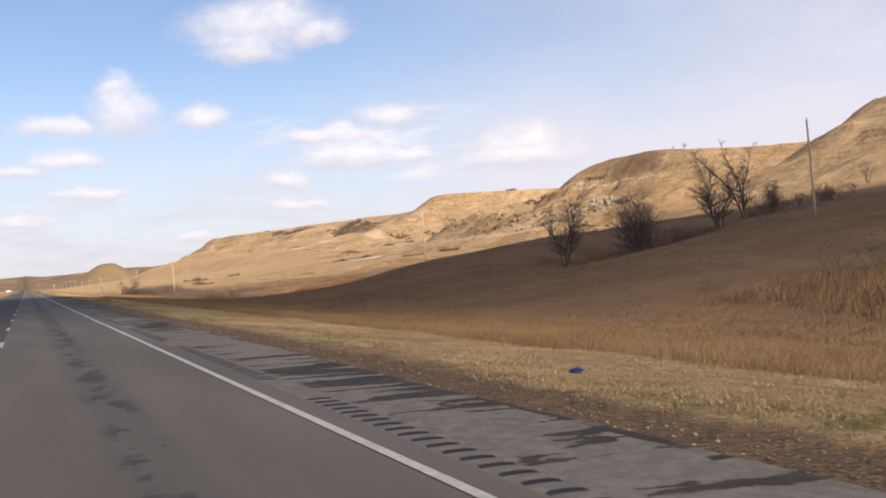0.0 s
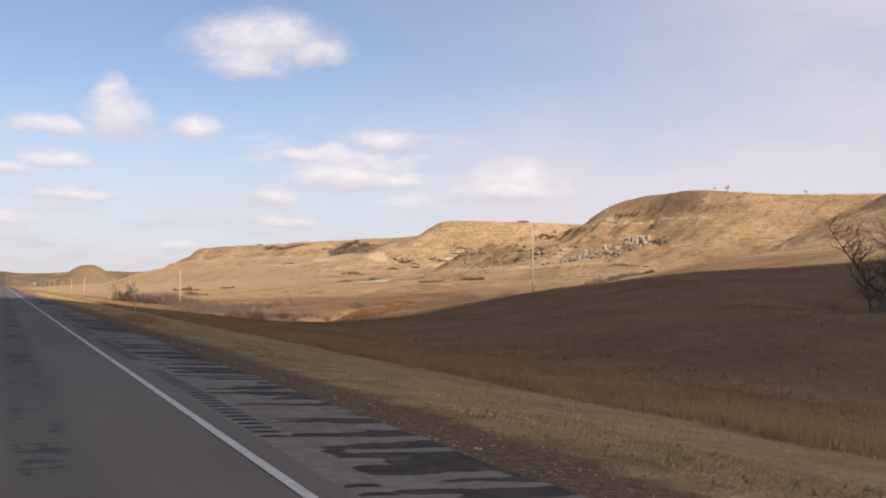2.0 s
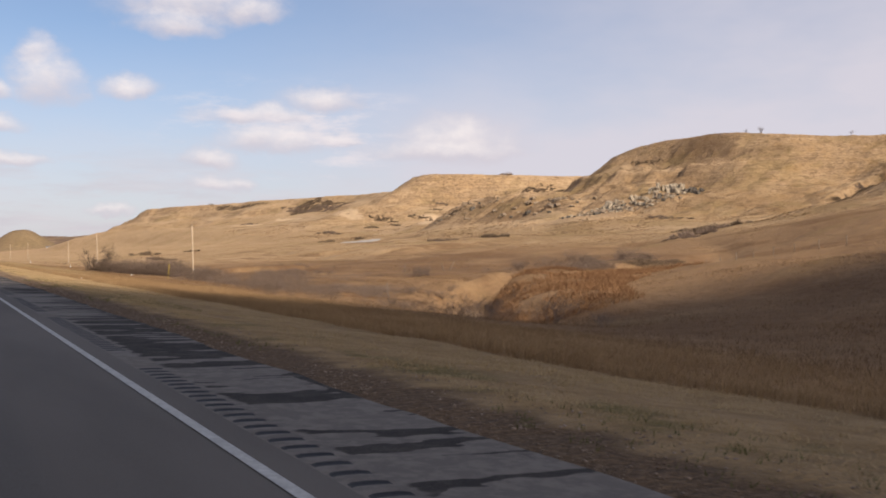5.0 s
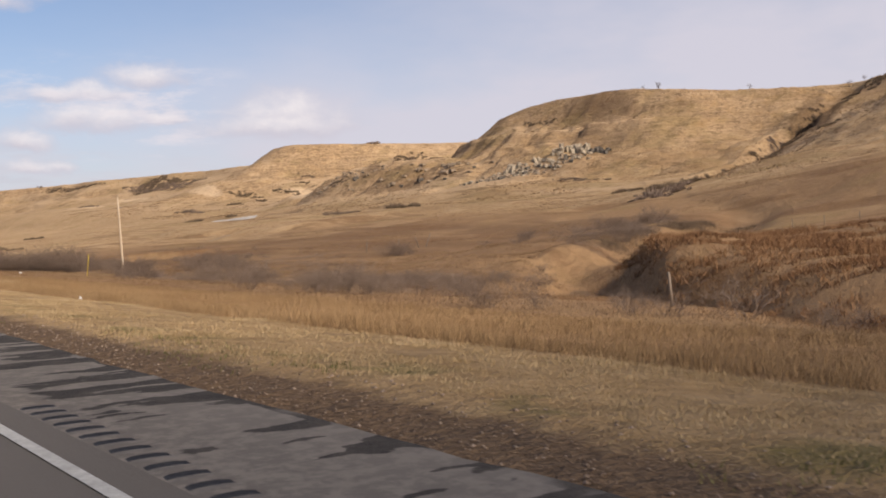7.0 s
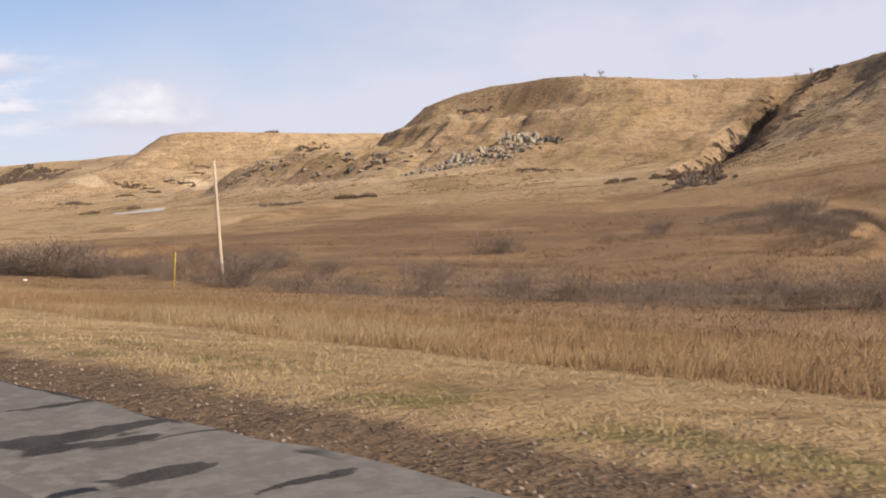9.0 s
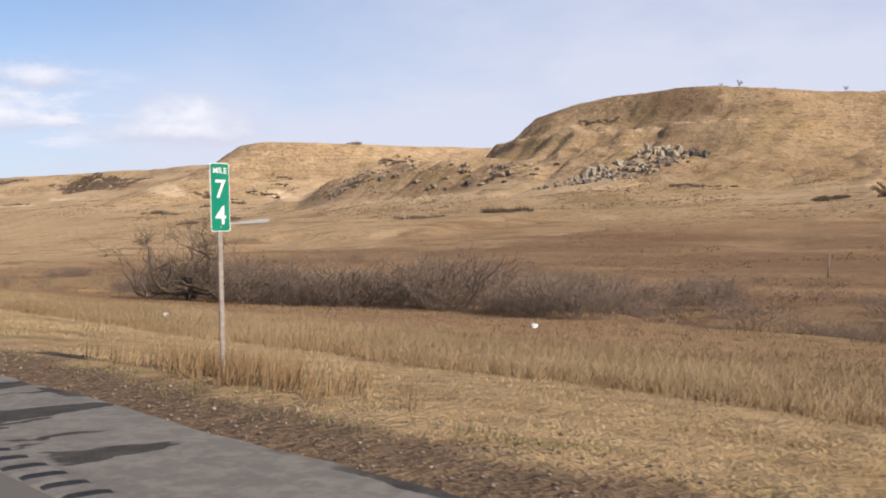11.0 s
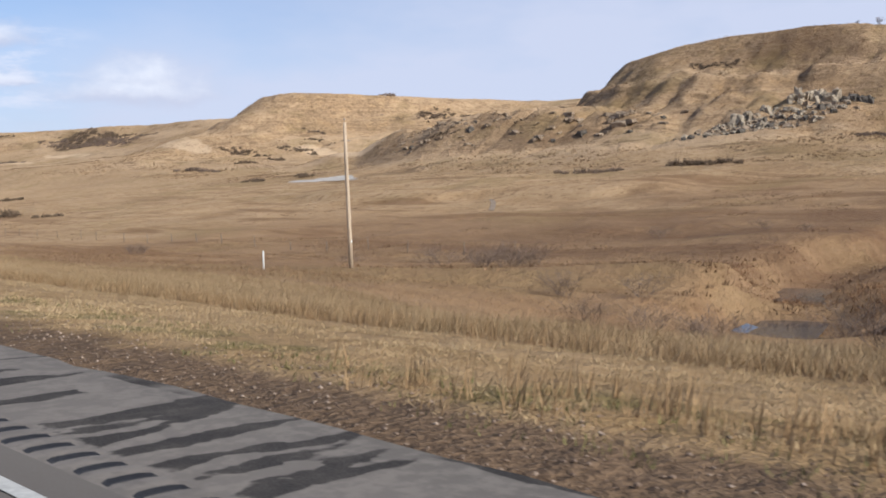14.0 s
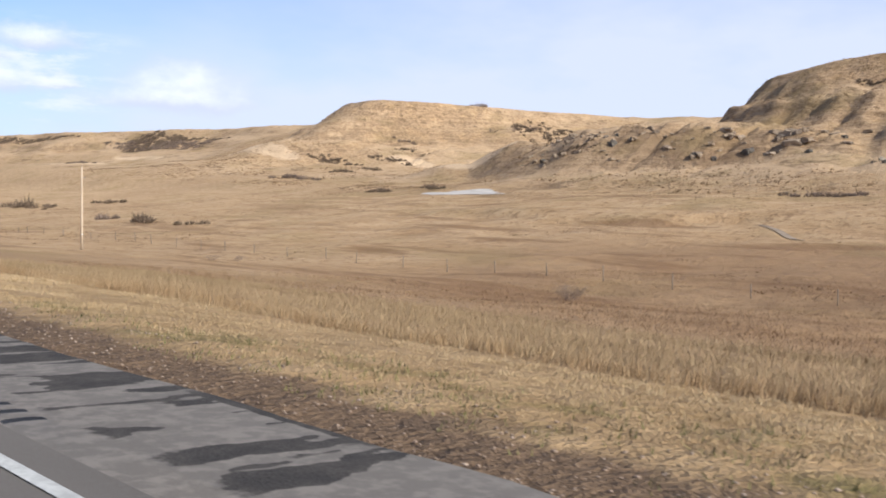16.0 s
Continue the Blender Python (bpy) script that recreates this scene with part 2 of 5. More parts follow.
    # ravine floor darkened in colour, for its brush and for the shade lying there
    floor = g.math("ABSOLUTE", g.math("SUBTRACT", g.math("SUBTRACT", y, 371.0), g.math("MULTIPLY", g.math("SUBTRACT", x, 240.0), 0.308)))
    floor = g.math("MULTIPLY", g.step(g.math("ADD", floor, g.math("MULTIPLY", g.math("SUBTRACT", mid, 0.5), 22.0)), 15.0, 8.0), g.math("MULTIPLY", g.step(x, 225.0, 250.0), g.step(x, 450.0, 415.0)))
    land = g.mix(g.math("MULTIPLY", floor, g.step(fine, 0.25, 0.6, 0.6, 0.9)), land, (0.105, 0.072, 0.046))
    # darker brown over the near hill, fading out past y 180
    hill = g.math("MULTIPLY", g.math("MULTIPLY", g.step(x, 22.0, 34.0), g.step(x, 150.0, 110.0)), g.step(g.math("ADD", y, g.math("MULTIPLY", g.math("SUBTRACT", mid, 0.5), 40.0)), 205.0, 180.0))
    land = g.mix(g.math("MULTIPLY", hill, g.step(g.noise(at, 0.11, 5.0, 0.65), 0.35, 0.62, 0.85, 0.45)), land, g.mix(g.step(fine, 0.3, 0.7), (0.125, 0.074, 0.041), (0.19, 0.119, 0.068)))
    # darker soil of the lone knoll down the valley
    away = g.node("ShaderNodeVectorMath", {0: g.scaled(at, 0.01, 0.005, 0.0), 1: (1.81, 12.4, 0.0)}, out=1, operation="DISTANCE")
    land = g.mix(g.step(away, 1.02, 0.8, 0.0, 0.75), land, g.mix(g.step(mid, 0.35, 0.65), (0.14, 0.115, 0.072), (0.22, 0.175, 0.105)))
    # strips along the road
    out = g.math("MAXIMUM", x, g.math("SUBTRACT", -1.9, x))
    edge = g.math("ADD", out, g.math("MULTIPLY", g.math("SUBTRACT", fine, 0.5), 1.5))
    bank = g.math("MULTIPLY", g.step(nz, 0.93, 0.84), g.math("MULTIPLY", g.step(y, 340.0, 380.0), g.step(x, 190.0, 160.0, 0.0, 0.12)))
    land = g.mix(bank, land, clay)
    tall = g.mix(g.step(fine, 0.3, 0.7), (0.251, 0.162, 0.0874), (0.342, 0.232, 0.131))
    tall = g.mix(g.step(y, 240.0, 310.0, 0.0, 0.75), tall, (0.28, 0.205, 0.125))
    land = g.mix(g.step(edge, 30.0, 22.0), land, tall)
    mown = g.mix(g.step(fine, 0.3, 0.7), (0.26, 0.185, 0.1), (0.36, 0.27, 0.16))
    mown = g.mix(g.step(g.noise(g.scaled(at, 1.0, 0.12, 1.0), 0.9, 3.0), 0.5, 0.66, 0.0, 0.45), mown, (0.205, 0.141, 0.0684))
    land = g.mix(g.step(edge, 12.6, 12.0), land, mown)
    green = g.math("MULTIPLY", g.step(g.noise(at, 0.5, 4.0), 0.5, 0.64, 0.0, 0.65), g.math("MULTIPLY", g.step(x, 5.6, 6.6), g.step(x, 8.6, 7.2)))
    land = g.mix(green, land, (0.0988, 0.103, 0.0342))
    dirt = g.mix(g.step(grain, 0.35, 0.7), (0.09, 0.064, 0.044), (0.2, 0.146, 0.1))
    land = g.mix(g.step(edge, 6.2, 5.5), land, dirt)
    far = g.math("MULTIPLY", g.step(y, 2300.0, 2700.0), g.step(g.noise(at, 0.01, 5.0, 0.7), 0.35, 0.55, 0.35, 0.9))
    land = g.mix(far, land, (0.129, 0.095, 0.076))
    land = g.mix(g.step(grain, 0.2, 0.8, 0.0, 0.28), land, (0.076, 0.0532, 0.0304))
    land = g.mix(1.0, land, (1.05, 0.96, 0.87), "MULTIPLY")
    relief = g.math("ADD", g.math("MULTIPLY", fine, 0.7), g.math("MULTIPLY", grain, 0.25))
    relief = g.math("ADD", relief, g.math("ADD", g.math("MULTIPLY", mid, 3.0), g.math("MULTIPLY", crumb, g.step(x, 150.0, 240.0, 0.0, 3.4))))
    return {"Base Color": land, "Roughness": 0.95, "Specular IOR Level": 0.1, "Normal": g.bump(relief, 0.9, 0.45)}


def asphalt_look(shoulder):
    def build(g):
        at = g.node("ShaderNodeNewGeometry", out=0)
        x, y, z = g.parts(at)
        grain = g.noise(at, 60.0, 3.0, 0.7)
        fine = g.noise(at, 3.0, 5.0, 0.6)
        big = g.noise(g.scaled(at, 1.0, 0.15, 1.0), 0.5, 4.0)
        col = g.mix(g.step(big, 0.3, 0.7), (0.0882, 0.0752, 0.0638), (0.123, 0.106, 0.0912))
        if shoulder:
            col = g.mix(g.step(g.noise(at, 5.0, 4.0, 0.7), 0.42, 0.62, 0.15, 0.75), col, (0.185, 0.16, 0.136))
            # fog seal worn off in streaks across the shoulder
            warp = g.node("ShaderNodeVectorMath", {0: g.scaled(at, 0.36, 1.75, 1.0), 1: g.scaled(g.noise(at, 2.2, 3.0, out=1), 0.55, 0.55, 0.0)}, operation="ADD")
            seal = g.noise(warp, 1.0, 2.6, 0.5)
            seal = g.math("ADD", seal, g.math("ADD", g.step(y, 222.0, 245.0, 0.03, -0.05), g.step(y, 292.0, 308.0, 0.0, 0.05)))
            seal = g.math("ADD", seal, g.math("MULTIPLY", g.math("SUBTRACT", g.noise(g.scaled(at, 0.25, 0.055, 1.0), 1.0, 2.0), 0.5), 0.65))
            worn = g.math("MULTIPLY", g.step(seal, 0.528, 0.546), g.step(g.math("ADD", x, g.math("MULTIPLY", fine, 0.5)), 3.2, 3.3))
            rim = g.math("MULTIPLY", g.step(g.math("ADD", x, g.math("MULTIPLY", fine, 0.15)), 4.47, 4.5), g.step(g.noise(g.scaled(at, 0.3, 0.35, 1.0), 1.0, 3.0), 0.52, 0.58))
            worn = g.math("MAXIMUM", worn, rim)
            col = g.mix(g.math("MULTIPLY", worn, g.step(fine, 0.3, 0.65, 0.72, 0.95)), col, (0.021, 0.0188, 0.0188))
            rough = 0.9
            spec = g.step(worn, 0.0, 1.0, 0.25, 0.04)
        else:
            # oil drips and ravelled spots between the wheel tracks
            drip = g.noise(g.scaled(at, 1.2, 0.45, 1.0), 1.0, 4.0, 0.6)
            drip = g.math("ADD", drip, g.math("MULTIPLY", g.math("SUBTRACT", g.noise(g.scaled(at, 1.1, 5.0, 1.0), 1.0, 3.0), 0.5), 0.35))
            band = g.math("MULTIPLY", g.step(x, -0.12, 0.15), g.step(x, 0.66, 0.40))
            spots = g.math("MULTIPLY", g.step(drip, 0.5, 0.58), band)
            col = g.mix(g.math("MULTIPLY", spots, 0.85), col, (0.0167, 0.0152, 0.0144))
            track = g.math("MULTIPLY", g.step(x, -0.3, 0.1), g.step(x, 0.85, 0.5))
            col = g.mix(g.math("MULTIPLY", track, 0.3), col, (0.038, 0.0357, 0.0342))
            dark = g.step(g.math("ADD", x, g.math("MULTIPLY", g.math("SUBTRACT", fine, 0.5), 0.1)), -1.42, -1.46)
            col = g.mix(g.math("MULTIPLY", dark, 0.75), col, (0.0228, 0.022, 0.0228))
            rough, spec = 0.9, 0.25
        col = g.mix(g.step(grain, 0.35, 0.75, 0.0, 0.35), col, (0.144, 0.137, 0.125))
        return {"Base Color": col, "Roughness": rough, "Specular IOR Level": spec, "Normal": g.bump(grain, 0.5, 0.004)}
    return build


def plain(col_a, col_b, scale, rough=0.8, spec=0.3, bump=0.3, metallic=0.0, stretch=(1, 1, 1), island=0.0, dist=0.01):
    """Two-tone weathered surface."""
    def build(g):
        at = g.node("ShaderNodeTexCoord", out=3)
        at2 = g.scaled(at, *stretch)
        n = g.noise(at2, scale, 5.0, 0.65)
        big = g.noise(at2, scale * 0.17, 3.0)
        col = g.mix(g.step(n, 0.3, 0.7), col_a, col_b)
        col = g.mix(g.step(big, 0.45, 0.7, 0.0, 0.35), col, tuple(c * 0.6 for c in col_a))
        if island:
            r = g.node("ShaderNodeNewGeometry", out=8)
            col = g.mix(g.step(r, 0.0, 1.0, 0.0, island), col, tuple(c * 0.45 for c in col_a))
        return {"Base Color": col, "Roughness": rough, "Specular IOR Level": spec, "Metallic": metallic, "Normal": g.bump(n, bump, dist)}
    return build


M = {
    "ground": make_material("prairie", ground_look),
    "lane": make_material("asphalt", asphalt_look(False)),
    "shoulder": make_material("shoulder_asphalt", asphalt_look(True)),
    # near-black colour painted on the shaded half of each groove
    "groove": make_material("groove_shade", plain((0.0106, 0.00988, 0.0106), (0.0228, 0.0213, 0.0213), 30.0, 0.7)),
    "white_line": make_material("road_paint", plain((0.334, 0.327, 0.304), (0.471, 0.464, 0.433), 14.0, 0.75)),
    "yellow_line": make_material("yellow_paint", plain((0.319, 0.205, 0.0304), (0.418, 0.274, 0.0456), 14.0, 0.75)),
    "pole_wood": make_material("pole_wood", plain((0.33, 0.255, 0.18), (0.49, 0.39, 0.285), 6.0, 0.85, stretch=(3, 3, 0.3))),
    "post_wood": make_material("post_wood", plain((0.122, 0.0912, 0.0684), (0.228, 0.182, 0.144), 9.0, 0.9, stretch=(3, 3, 0.3))),
    "dead_wood": make_material("dead_wood", plain((0.07, 0.048, 0.033), (0.15, 0.11, 0.08), 5.0, 0.9)),
    "bark": make_material("bark", plain((0.076, 0.0593, 0.0517), (0.152, 0.122, 0.106), 5.0, 0.9)),
    "twig": make_material("twig", plain((0.12, 0.092, 0.079), (0.19, 0.15, 0.132), 3.0, 0.9, island=0.4)),
    "shrub": make_material("shrub_twig", plain((0.155, 0.11, 0.083), (0.24, 0.178, 0.138), 0.4, 0.9, island=0.55)),
    "juniper": make_material("juniper", plain((0.11, 0.076, 0.0502), (0.179, 0.129, 0.0851), 0.8, 0.9, island=0.5)),
    "straw": make_material("straw", plain((0.345, 0.248, 0.13), (0.46, 0.348, 0.204), 0.6, 0.85, 0.15, 0.0, island=0.28)),
    "tall": make_material("tall_grass", plain((0.25, 0.158, 0.08), (0.335, 0.225, 0.12), 0.25, 0.85, 0.15, 0.0, island=0.5)),
    "rank": make_material("rank_grass", plain((0.195, 0.12, 0.066), (0.295, 0.192, 0.112), 0.2, 0.9, 0.1, 0.0, island=0.7)),
    "pale": make_material("pale_grass", plain((0.27, 0.192, 0.105), (0.362, 0.265, 0.153), 0.25, 0.85, 0.15, 0.0, island=0.45)),
    "russet": make_material("russet_weeds", plain((0.18, 0.095, 0.048), (0.285, 0.162, 0.084), 0.3, 0.9, 0.1, 0.0, island=0.6)),
    "green": make_material("green_grass", plain((0.114, 0.11, 0.0418), (0.205, 0.175, 0.076), 0.6, 0.85, 0.15, 0.0, island=0.6)),
    "rock": make_material("pale_sandstone", plain((0.225, 0.185, 0.134), (0.385, 0.325, 0.245), 0.5, 0.9, bump=0.6, stretch=(1, 1, 2.5), dist=0.3)),
    "dark_rock": make_material("darker_rock", plain((0.06, 0.052, 0.044), (0.13, 0.112, 0.092), 0.7, 0.95, bump=0.6, dist=0.3)),
    "clay_rock": make_material("brown_claystone", plain((0.167, 0.122, 0.0836), (0.304, 0.236, 0.167), 0.5, 0.95, bump=0.6, dist=0.3)),
    "stone": make_material("gravel_stone", plain((0.182, 0.122, 0.0836), (0.38, 0.296, 0.228), 1.3, 0.85, island=0.6)),
    "steel": make_material("galvanised_steel", plain((0.274, 0.228, 0.198), (0.38, 0.334, 0.289), 12.0, 0.55, metallic=0.6)),
    "sign_green": make_material("sign_green", plain((0, 0.144, 0.0874), (0.0038, 0.171, 0.106), 4.0, 0.4, bump=0.02)),
    "sign_white": make_material("sign_white", plain((0.547, 0.555, 0.547), (0.608, 0.608, 0.593), 4.0, 0.4, bump=0.02)),
    "yellow": make_material("yellow_plastic", plain((0.471, 0.327, 0.0152), (0.547, 0.395, 0.038), 6.0, 0.5)),
}


def water_look(g):
    at = g.node("ShaderNodeNewGeometry", out=0)
    n = g.noise(at, 2.5, 3.0)
    return {"Base Color": (0.0342, 0.038, 0.0456), "Roughness": 0.08, "Specular IOR Level": 0.6, "Normal": g.bump(n, 0.15, 0.03)}


def flat_look(g):
    at = g.node("ShaderNodeNewGeometry", out=0)
    n = g.noise(at, 0.35, 5.0, 0.6)
    return {"Base Color": g.mix(g.step(n, 0.35, 0.65), (0.33, 0.295, 0.25), (0.45, 0.41, 0.36)), "Roughness": 0.7}


M["water"] = make_material("creek_water", water_look)
M["alkali"] = make_material("alkali_mud", flat_look)

# ---- large structure ----


def soft(a, b, x):
    """Smooth step from 0 at a to 1 at b."""
    u = np.clip((x - a) / (b - a), 0, 1)
    return u * u * (3 - 2 * u)


def knots(y, ys, vs, r=0.0):
    """Piecewise curve through knots, rounded over r metres."""
    if not r:
        return np.interp(y, ys, vs)
    return sum(np.interp(y + d * r, ys, vs) * w for d, w in ((-1, .15), (-.5, .2), (0, .3), (.5, .2), (1, .15)))


def lattice(ix, iy, seed):
    h = np.sin(ix * 127.1 + iy * 311.7 + seed * 74.7) * 43758.5453
    return h - np.floor(h)


def fuzz(x, y, size, seed=0):
    """Value noise, -1 to 1, with features of that size."""
    u, v = x / size, y / size
    i, j = np.floor(u), np.floor(v)
    a, b = u - i, v - j
    a, b = a * a * (3 - 2 * a), b * b * (3 - 2 * b)
    n = (lattice(i, j, seed) * (1 - a) + lattice(i + 1, j, seed) * a) * (1 - b) + (lattice(i, j + 1, seed) * (1 - a) + lattice(i + 1, j + 1, seed) * a) * b
    return n * 2 - 1


# the rim of the plateau and the foot of its slope, along the road
RIM_Y = (-900, 100, 250, 330, 390, 440, 480, 520, 570, 600, 628, 655, 720, 800, 845, 875, 915, 950, 1010, 1150, 1350, 1520, 1600, 1660, 1760, 2000)
RIM_X = (420, 390, 355, 372, 440, 455, 400, 388, 384, 384, 392, 520, 575, 545, 470, 392, 384, 425, 440, 430, 350, 268, 248, 250, 330, 700)
RIM_Z = (54, 56, 57, 63, 61.5, 58.3, 59.4, 64.6, 64.5, 60.5, 57, 59.5, 63, 64, 66, 68, 67, 61, 61, 64, 63, 60, 32, 19, 14, 14)
FOOT_Y = (-900, 100, 250, 330, 400, 500, 600, 700, 800, 900, 1050, 1300, 1520, 1660, 1800, 2000)
FOOT_X = (210, 190, 190, 210, 250, 225, 228, 240, 240, 230, 220, 205, 175, 175, 190, 300)
FOOT_Z = (14, 14, 12, 8, 7, 7, 5, 6, 13, 17, 20, 22, 20, 14, 10, 8)
# the creek that comes out of the ravine to the road ditch
CREEK_X = (36, 48, 56, 66, 78, 94, 112, 135, 160, 200, 238, 276, 330, 375, 412, 460)
CREEK_Y = (196, 214, 230, 248, 268, 284, 298, 318, 338, 360, 377, 387, 405, 421, 424, 428)
# the channel itself turns further up the valley than the foot of the hill
BED_Y = (196, 214, 231, 246, 255, 264, 271, 278, 290, 344, 371, 387, 405, 421, 424, 428)


def creek_side(x, y):
    """Metres north of the creek's line."""
    return y - knots(x, CREEK_X, CREEK_Y, 6)


def bed_side(x, y):
    """Metres north of the line of the creek's bed."""
    return y - knots(x, CREEK_X, BED_Y, 6)


def bend(y):
    """The side channel that runs along the road through the thicket."""
    return 54 + 6 * np.sin(y / 26.0) - 12 * soft(345, 385, y)


def spur(x):
    """Line of the channel's short branch."""
    return 391 + .16 * (x - 42) + 2 * np.sin(x / 9.0)


def height(x, y):
    x, y = np.asarray(x, float), np.asarray(y, float)
    # ditch and valley floor beside the road
    z = knots(x, (-60, -22, -14, -7.2, 4.5, 6.4, 9, 13, 18, 26, 40, 60, 90, 140, 220, 300), (-1.5, -1.6, -2.0, -.25, -.2, -.24, -.55, -1.05, -1.6, -2.4, -3.6, -5.0, -4.6, -2.2, 4.5, 10))
    # fade of the valley floor with the distance along the road
    far = soft(420, 900, y)
    z = z + far * (soft(25, 160, x) * 3.5)
    # near hill, south of the creek
    d = -creek_side(x, y)
    near = soft(0, 130, d + 12 - 14 * soft(40, 120, x) - 30 * soft(85, 140, x)) * soft(15, 40, x)
    bank = .3 * soft(42, 60, x) * soft(108, 74, x) * soft(45, 14, d)
    near = near * (1 - bank) + bank * soft(1, 15, d + 2 * fuzz(x, y, 9, 20))
    hill = knots(x, (14, 22, 40, 65, 100, 150, 220, 300), (-1.2, -1.9, -.9, 1.6, 5.2, 9.5, 15, 24), 8)
    hill = hill + 1.2 * fuzz(x, y, 45, 3) * soft(30, 70, x)
    z = z * (1 - near) + hill * near
    # main slope up to the plateau
    xr, zr = knots(y, RIM_Y, RIM_X, 14), knots(y, RIM_Y, RIM_Z, 14)
    xf, zf = knots(y, FOOT_Y, FOOT_X, 20), knots(y, FOOT_Y, FOOT_Z, 20)
    wob = 12 * fuzz(x, y, 70, 5) + 6 * fuzz(x, y, 28, 6)
    u = (x + wob * soft(0, 40, x - xf) - xf) / (xr - xf)
    p = np.clip(u, 0, 1)
    prof = .36 * p + .64 * p ** 2.4
    # level terraces break the slope
    prof = prof + .018 * np.sin(prof * 21 + fuzz(x, y, 60, 8)) * soft(.05, .3, p) * soft(1, .8, p)
    up = zf + (zr - zf) * prof + np.clip(x - xr, 0, 600) * .008
    # a narrow shelf round the summit
    up = up + 2.2 * np.exp(-((up - 42 - fuzz(x, y, 50, 23)) / 2.0) ** 2) * soft(450, 500, y) * soft(700, 640, y)
    # a lower bench with a steep clay face in front of the saddle
    along = (440, 480, 520, 560, 610, 650, 690, 740, 790)
    xb = knots(y, along, (352, 338, 330, 318, 311, 301, 316, 362, 430), 12) + 3 * fuzz(x, y, 16, 19)
    zb = knots(y, along, (26, 27, 28, 30, 34, 33, 29, 26, 26), 12)
    step = soft(xb - 40, xb + 4, x)
    bench = zf + (zb - zf) * (.25 * soft(xb - 75, xb - 30, x) + .75 * step) + np.clip(x - xb, 0, 80) * .05
    up = np.maximum(up, bench * soft(430, 470, y) * soft(800, 740, y))
    k = soft(xf - 40, xf + 10, x)
    z = z * (1 - k) + np.maximum(up, z) * k
    # gullies
    g = np.abs(fuzz(x * .5, y, 24, 9))
    face = soft(.2, 1, step) * soft(480, 520, y) * soft(760, 700, y) * soft(xb + 30, xb + 5, x)
    worn = np.maximum(face, soft(.45, .62, u) * soft(.98, .88, u) * np.exp(-((y - 545) / 42) ** 2))
    z = z - (1.1 + 1.3 * face) * (1 - soft(0, .35, g)) * soft(.12, .4, u) * soft(1.02, .8, u)
    # creek bed
    d = bed_side(x, y) + 3 * fuzz(x, y, 14, 11)
    c = np.abs(d)
    wide = 9 + 4 * soft(220, 300, x) * soft(420, 350, x) - 3 * soft(0, -2, d) * soft(150, 120, x)
    z = z - knots(x, (30, 44, 60, 90, 135, 160, 185, 235, 262, 300, 400, 440), (.3, 1.5, 2.4, 3.2, 2.6, 1.2, .5, .6, 3.4, 10, 9, 5)) * (1 - soft(1.5 + 2.5 * soft(46, 54, x) * soft(86, 74, x), wide + 2 * soft(46, 54, x) * soft(86, 74, x), c)) * soft(36, 48, x) * soft(470, 420, x)
    z = z - 1.5 * np.exp(-((d + 6) / 14) ** 2) * soft(28, 40, x) * soft(78, 60, x)
    # low lip and lumpy cut bank on the far side of the bed
    z = z + soft(58, 76, x) * soft(150, 120, x) * soft(7, 12, d) * soft(46, 20, d) * (1.1 + .5 * fuzz(x, y, 7, 33))
    z = z + .45 * fuzz(x, y, 3.2, 34) * soft(58, 76, x) * soft(150, 120, x) * soft(1, 5, d) * soft(24, 12, d)
    z = z + (.35 * fuzz(x, y, 4.5, 35) + .25 * fuzz(x, y, 2.6, 36)) * soft(44, 54, x) * soft(100, 80, x) * soft(2, -2, d) * soft(-26, -14, d)
    # swale behind the shoulder of the near hill, where the trees stand
    c = y - (108 + .3 * (x - 65))
    z = z - 2.0 * np.exp(-(c / 7.5) ** 2) * soft(52, 64, x) * soft(125, 88, x) + .5 * np.exp(-((c + 20) / 10) ** 2) * soft(74, 88, x) * soft(130, 100, x)
    # the swale drains towards the road through a brushy hollow
    c = x / np.maximum(y - 27, 1)
    z = z - knots(c, (.76, .81, .87, .95, 1.01, 1.07, 1.2), (0, .5, 2.2, 2.2, 1.5, .9, 0)) * soft(76, 98, y) * soft(124, 110, y)
    c = np.abs(x - bend(y) + 1.5 * fuzz(x, y, 11, 17))
    z = z - 1.5 * (1 - soft(1.5, 6, c)) * soft(215, 232, y) * soft(420, 402, y)
    # ribs washed out of the steep faces
    z = z - (.25 + 1.2 * worn) * (1 - soft(0, .5, np.abs(fuzz(x * .22, y, 9, 18)))) * soft(.3, .55, u) * soft(1.0, .9, u)
    # crumbling relief of the clay slopes
    rough = soft(.1, .4, u) * soft(1.06, .96, u) * (.35 + .75 * worn)
    z = z + rough * (.6 * fuzz(x, y, 8.5, 24) + .85 * fuzz(x, y, 4.4, 25) + .45 * fuzz(x, y, 3.6, 28)) - rough * 1.0 * (1 - soft(0, .4, np.abs(fuzz(x * .3, y, 5.5, 26))))
    # the low bank opens towards the road
    z = z - 1.7 * soft(19, 4, np.hypot((x - 32) * 1.1, y - 384))
    # a short branch of the channel under a cut bank
    c = y - spur(x) + 1.5 * fuzz(x, y, 7, 21) + 1.2 * fuzz(x, y, 2.4, 29)
    run = soft(37, 45, x) * soft(112, 84, x)
    z = z + run * (1.2 * soft(1.5, 6, c) * soft(34, 8, c) - 1.2 * (1 - soft(1.5, 5, np.abs(c))))
    # fan of grey clay below the end of the bench
    z = z + 1.2 * soft(30, 2, np.hypot(x - 240, (y - 652) * .7)) - .5 * soft(24, 6, np.hypot(x - 222, (y - 636) * .8))
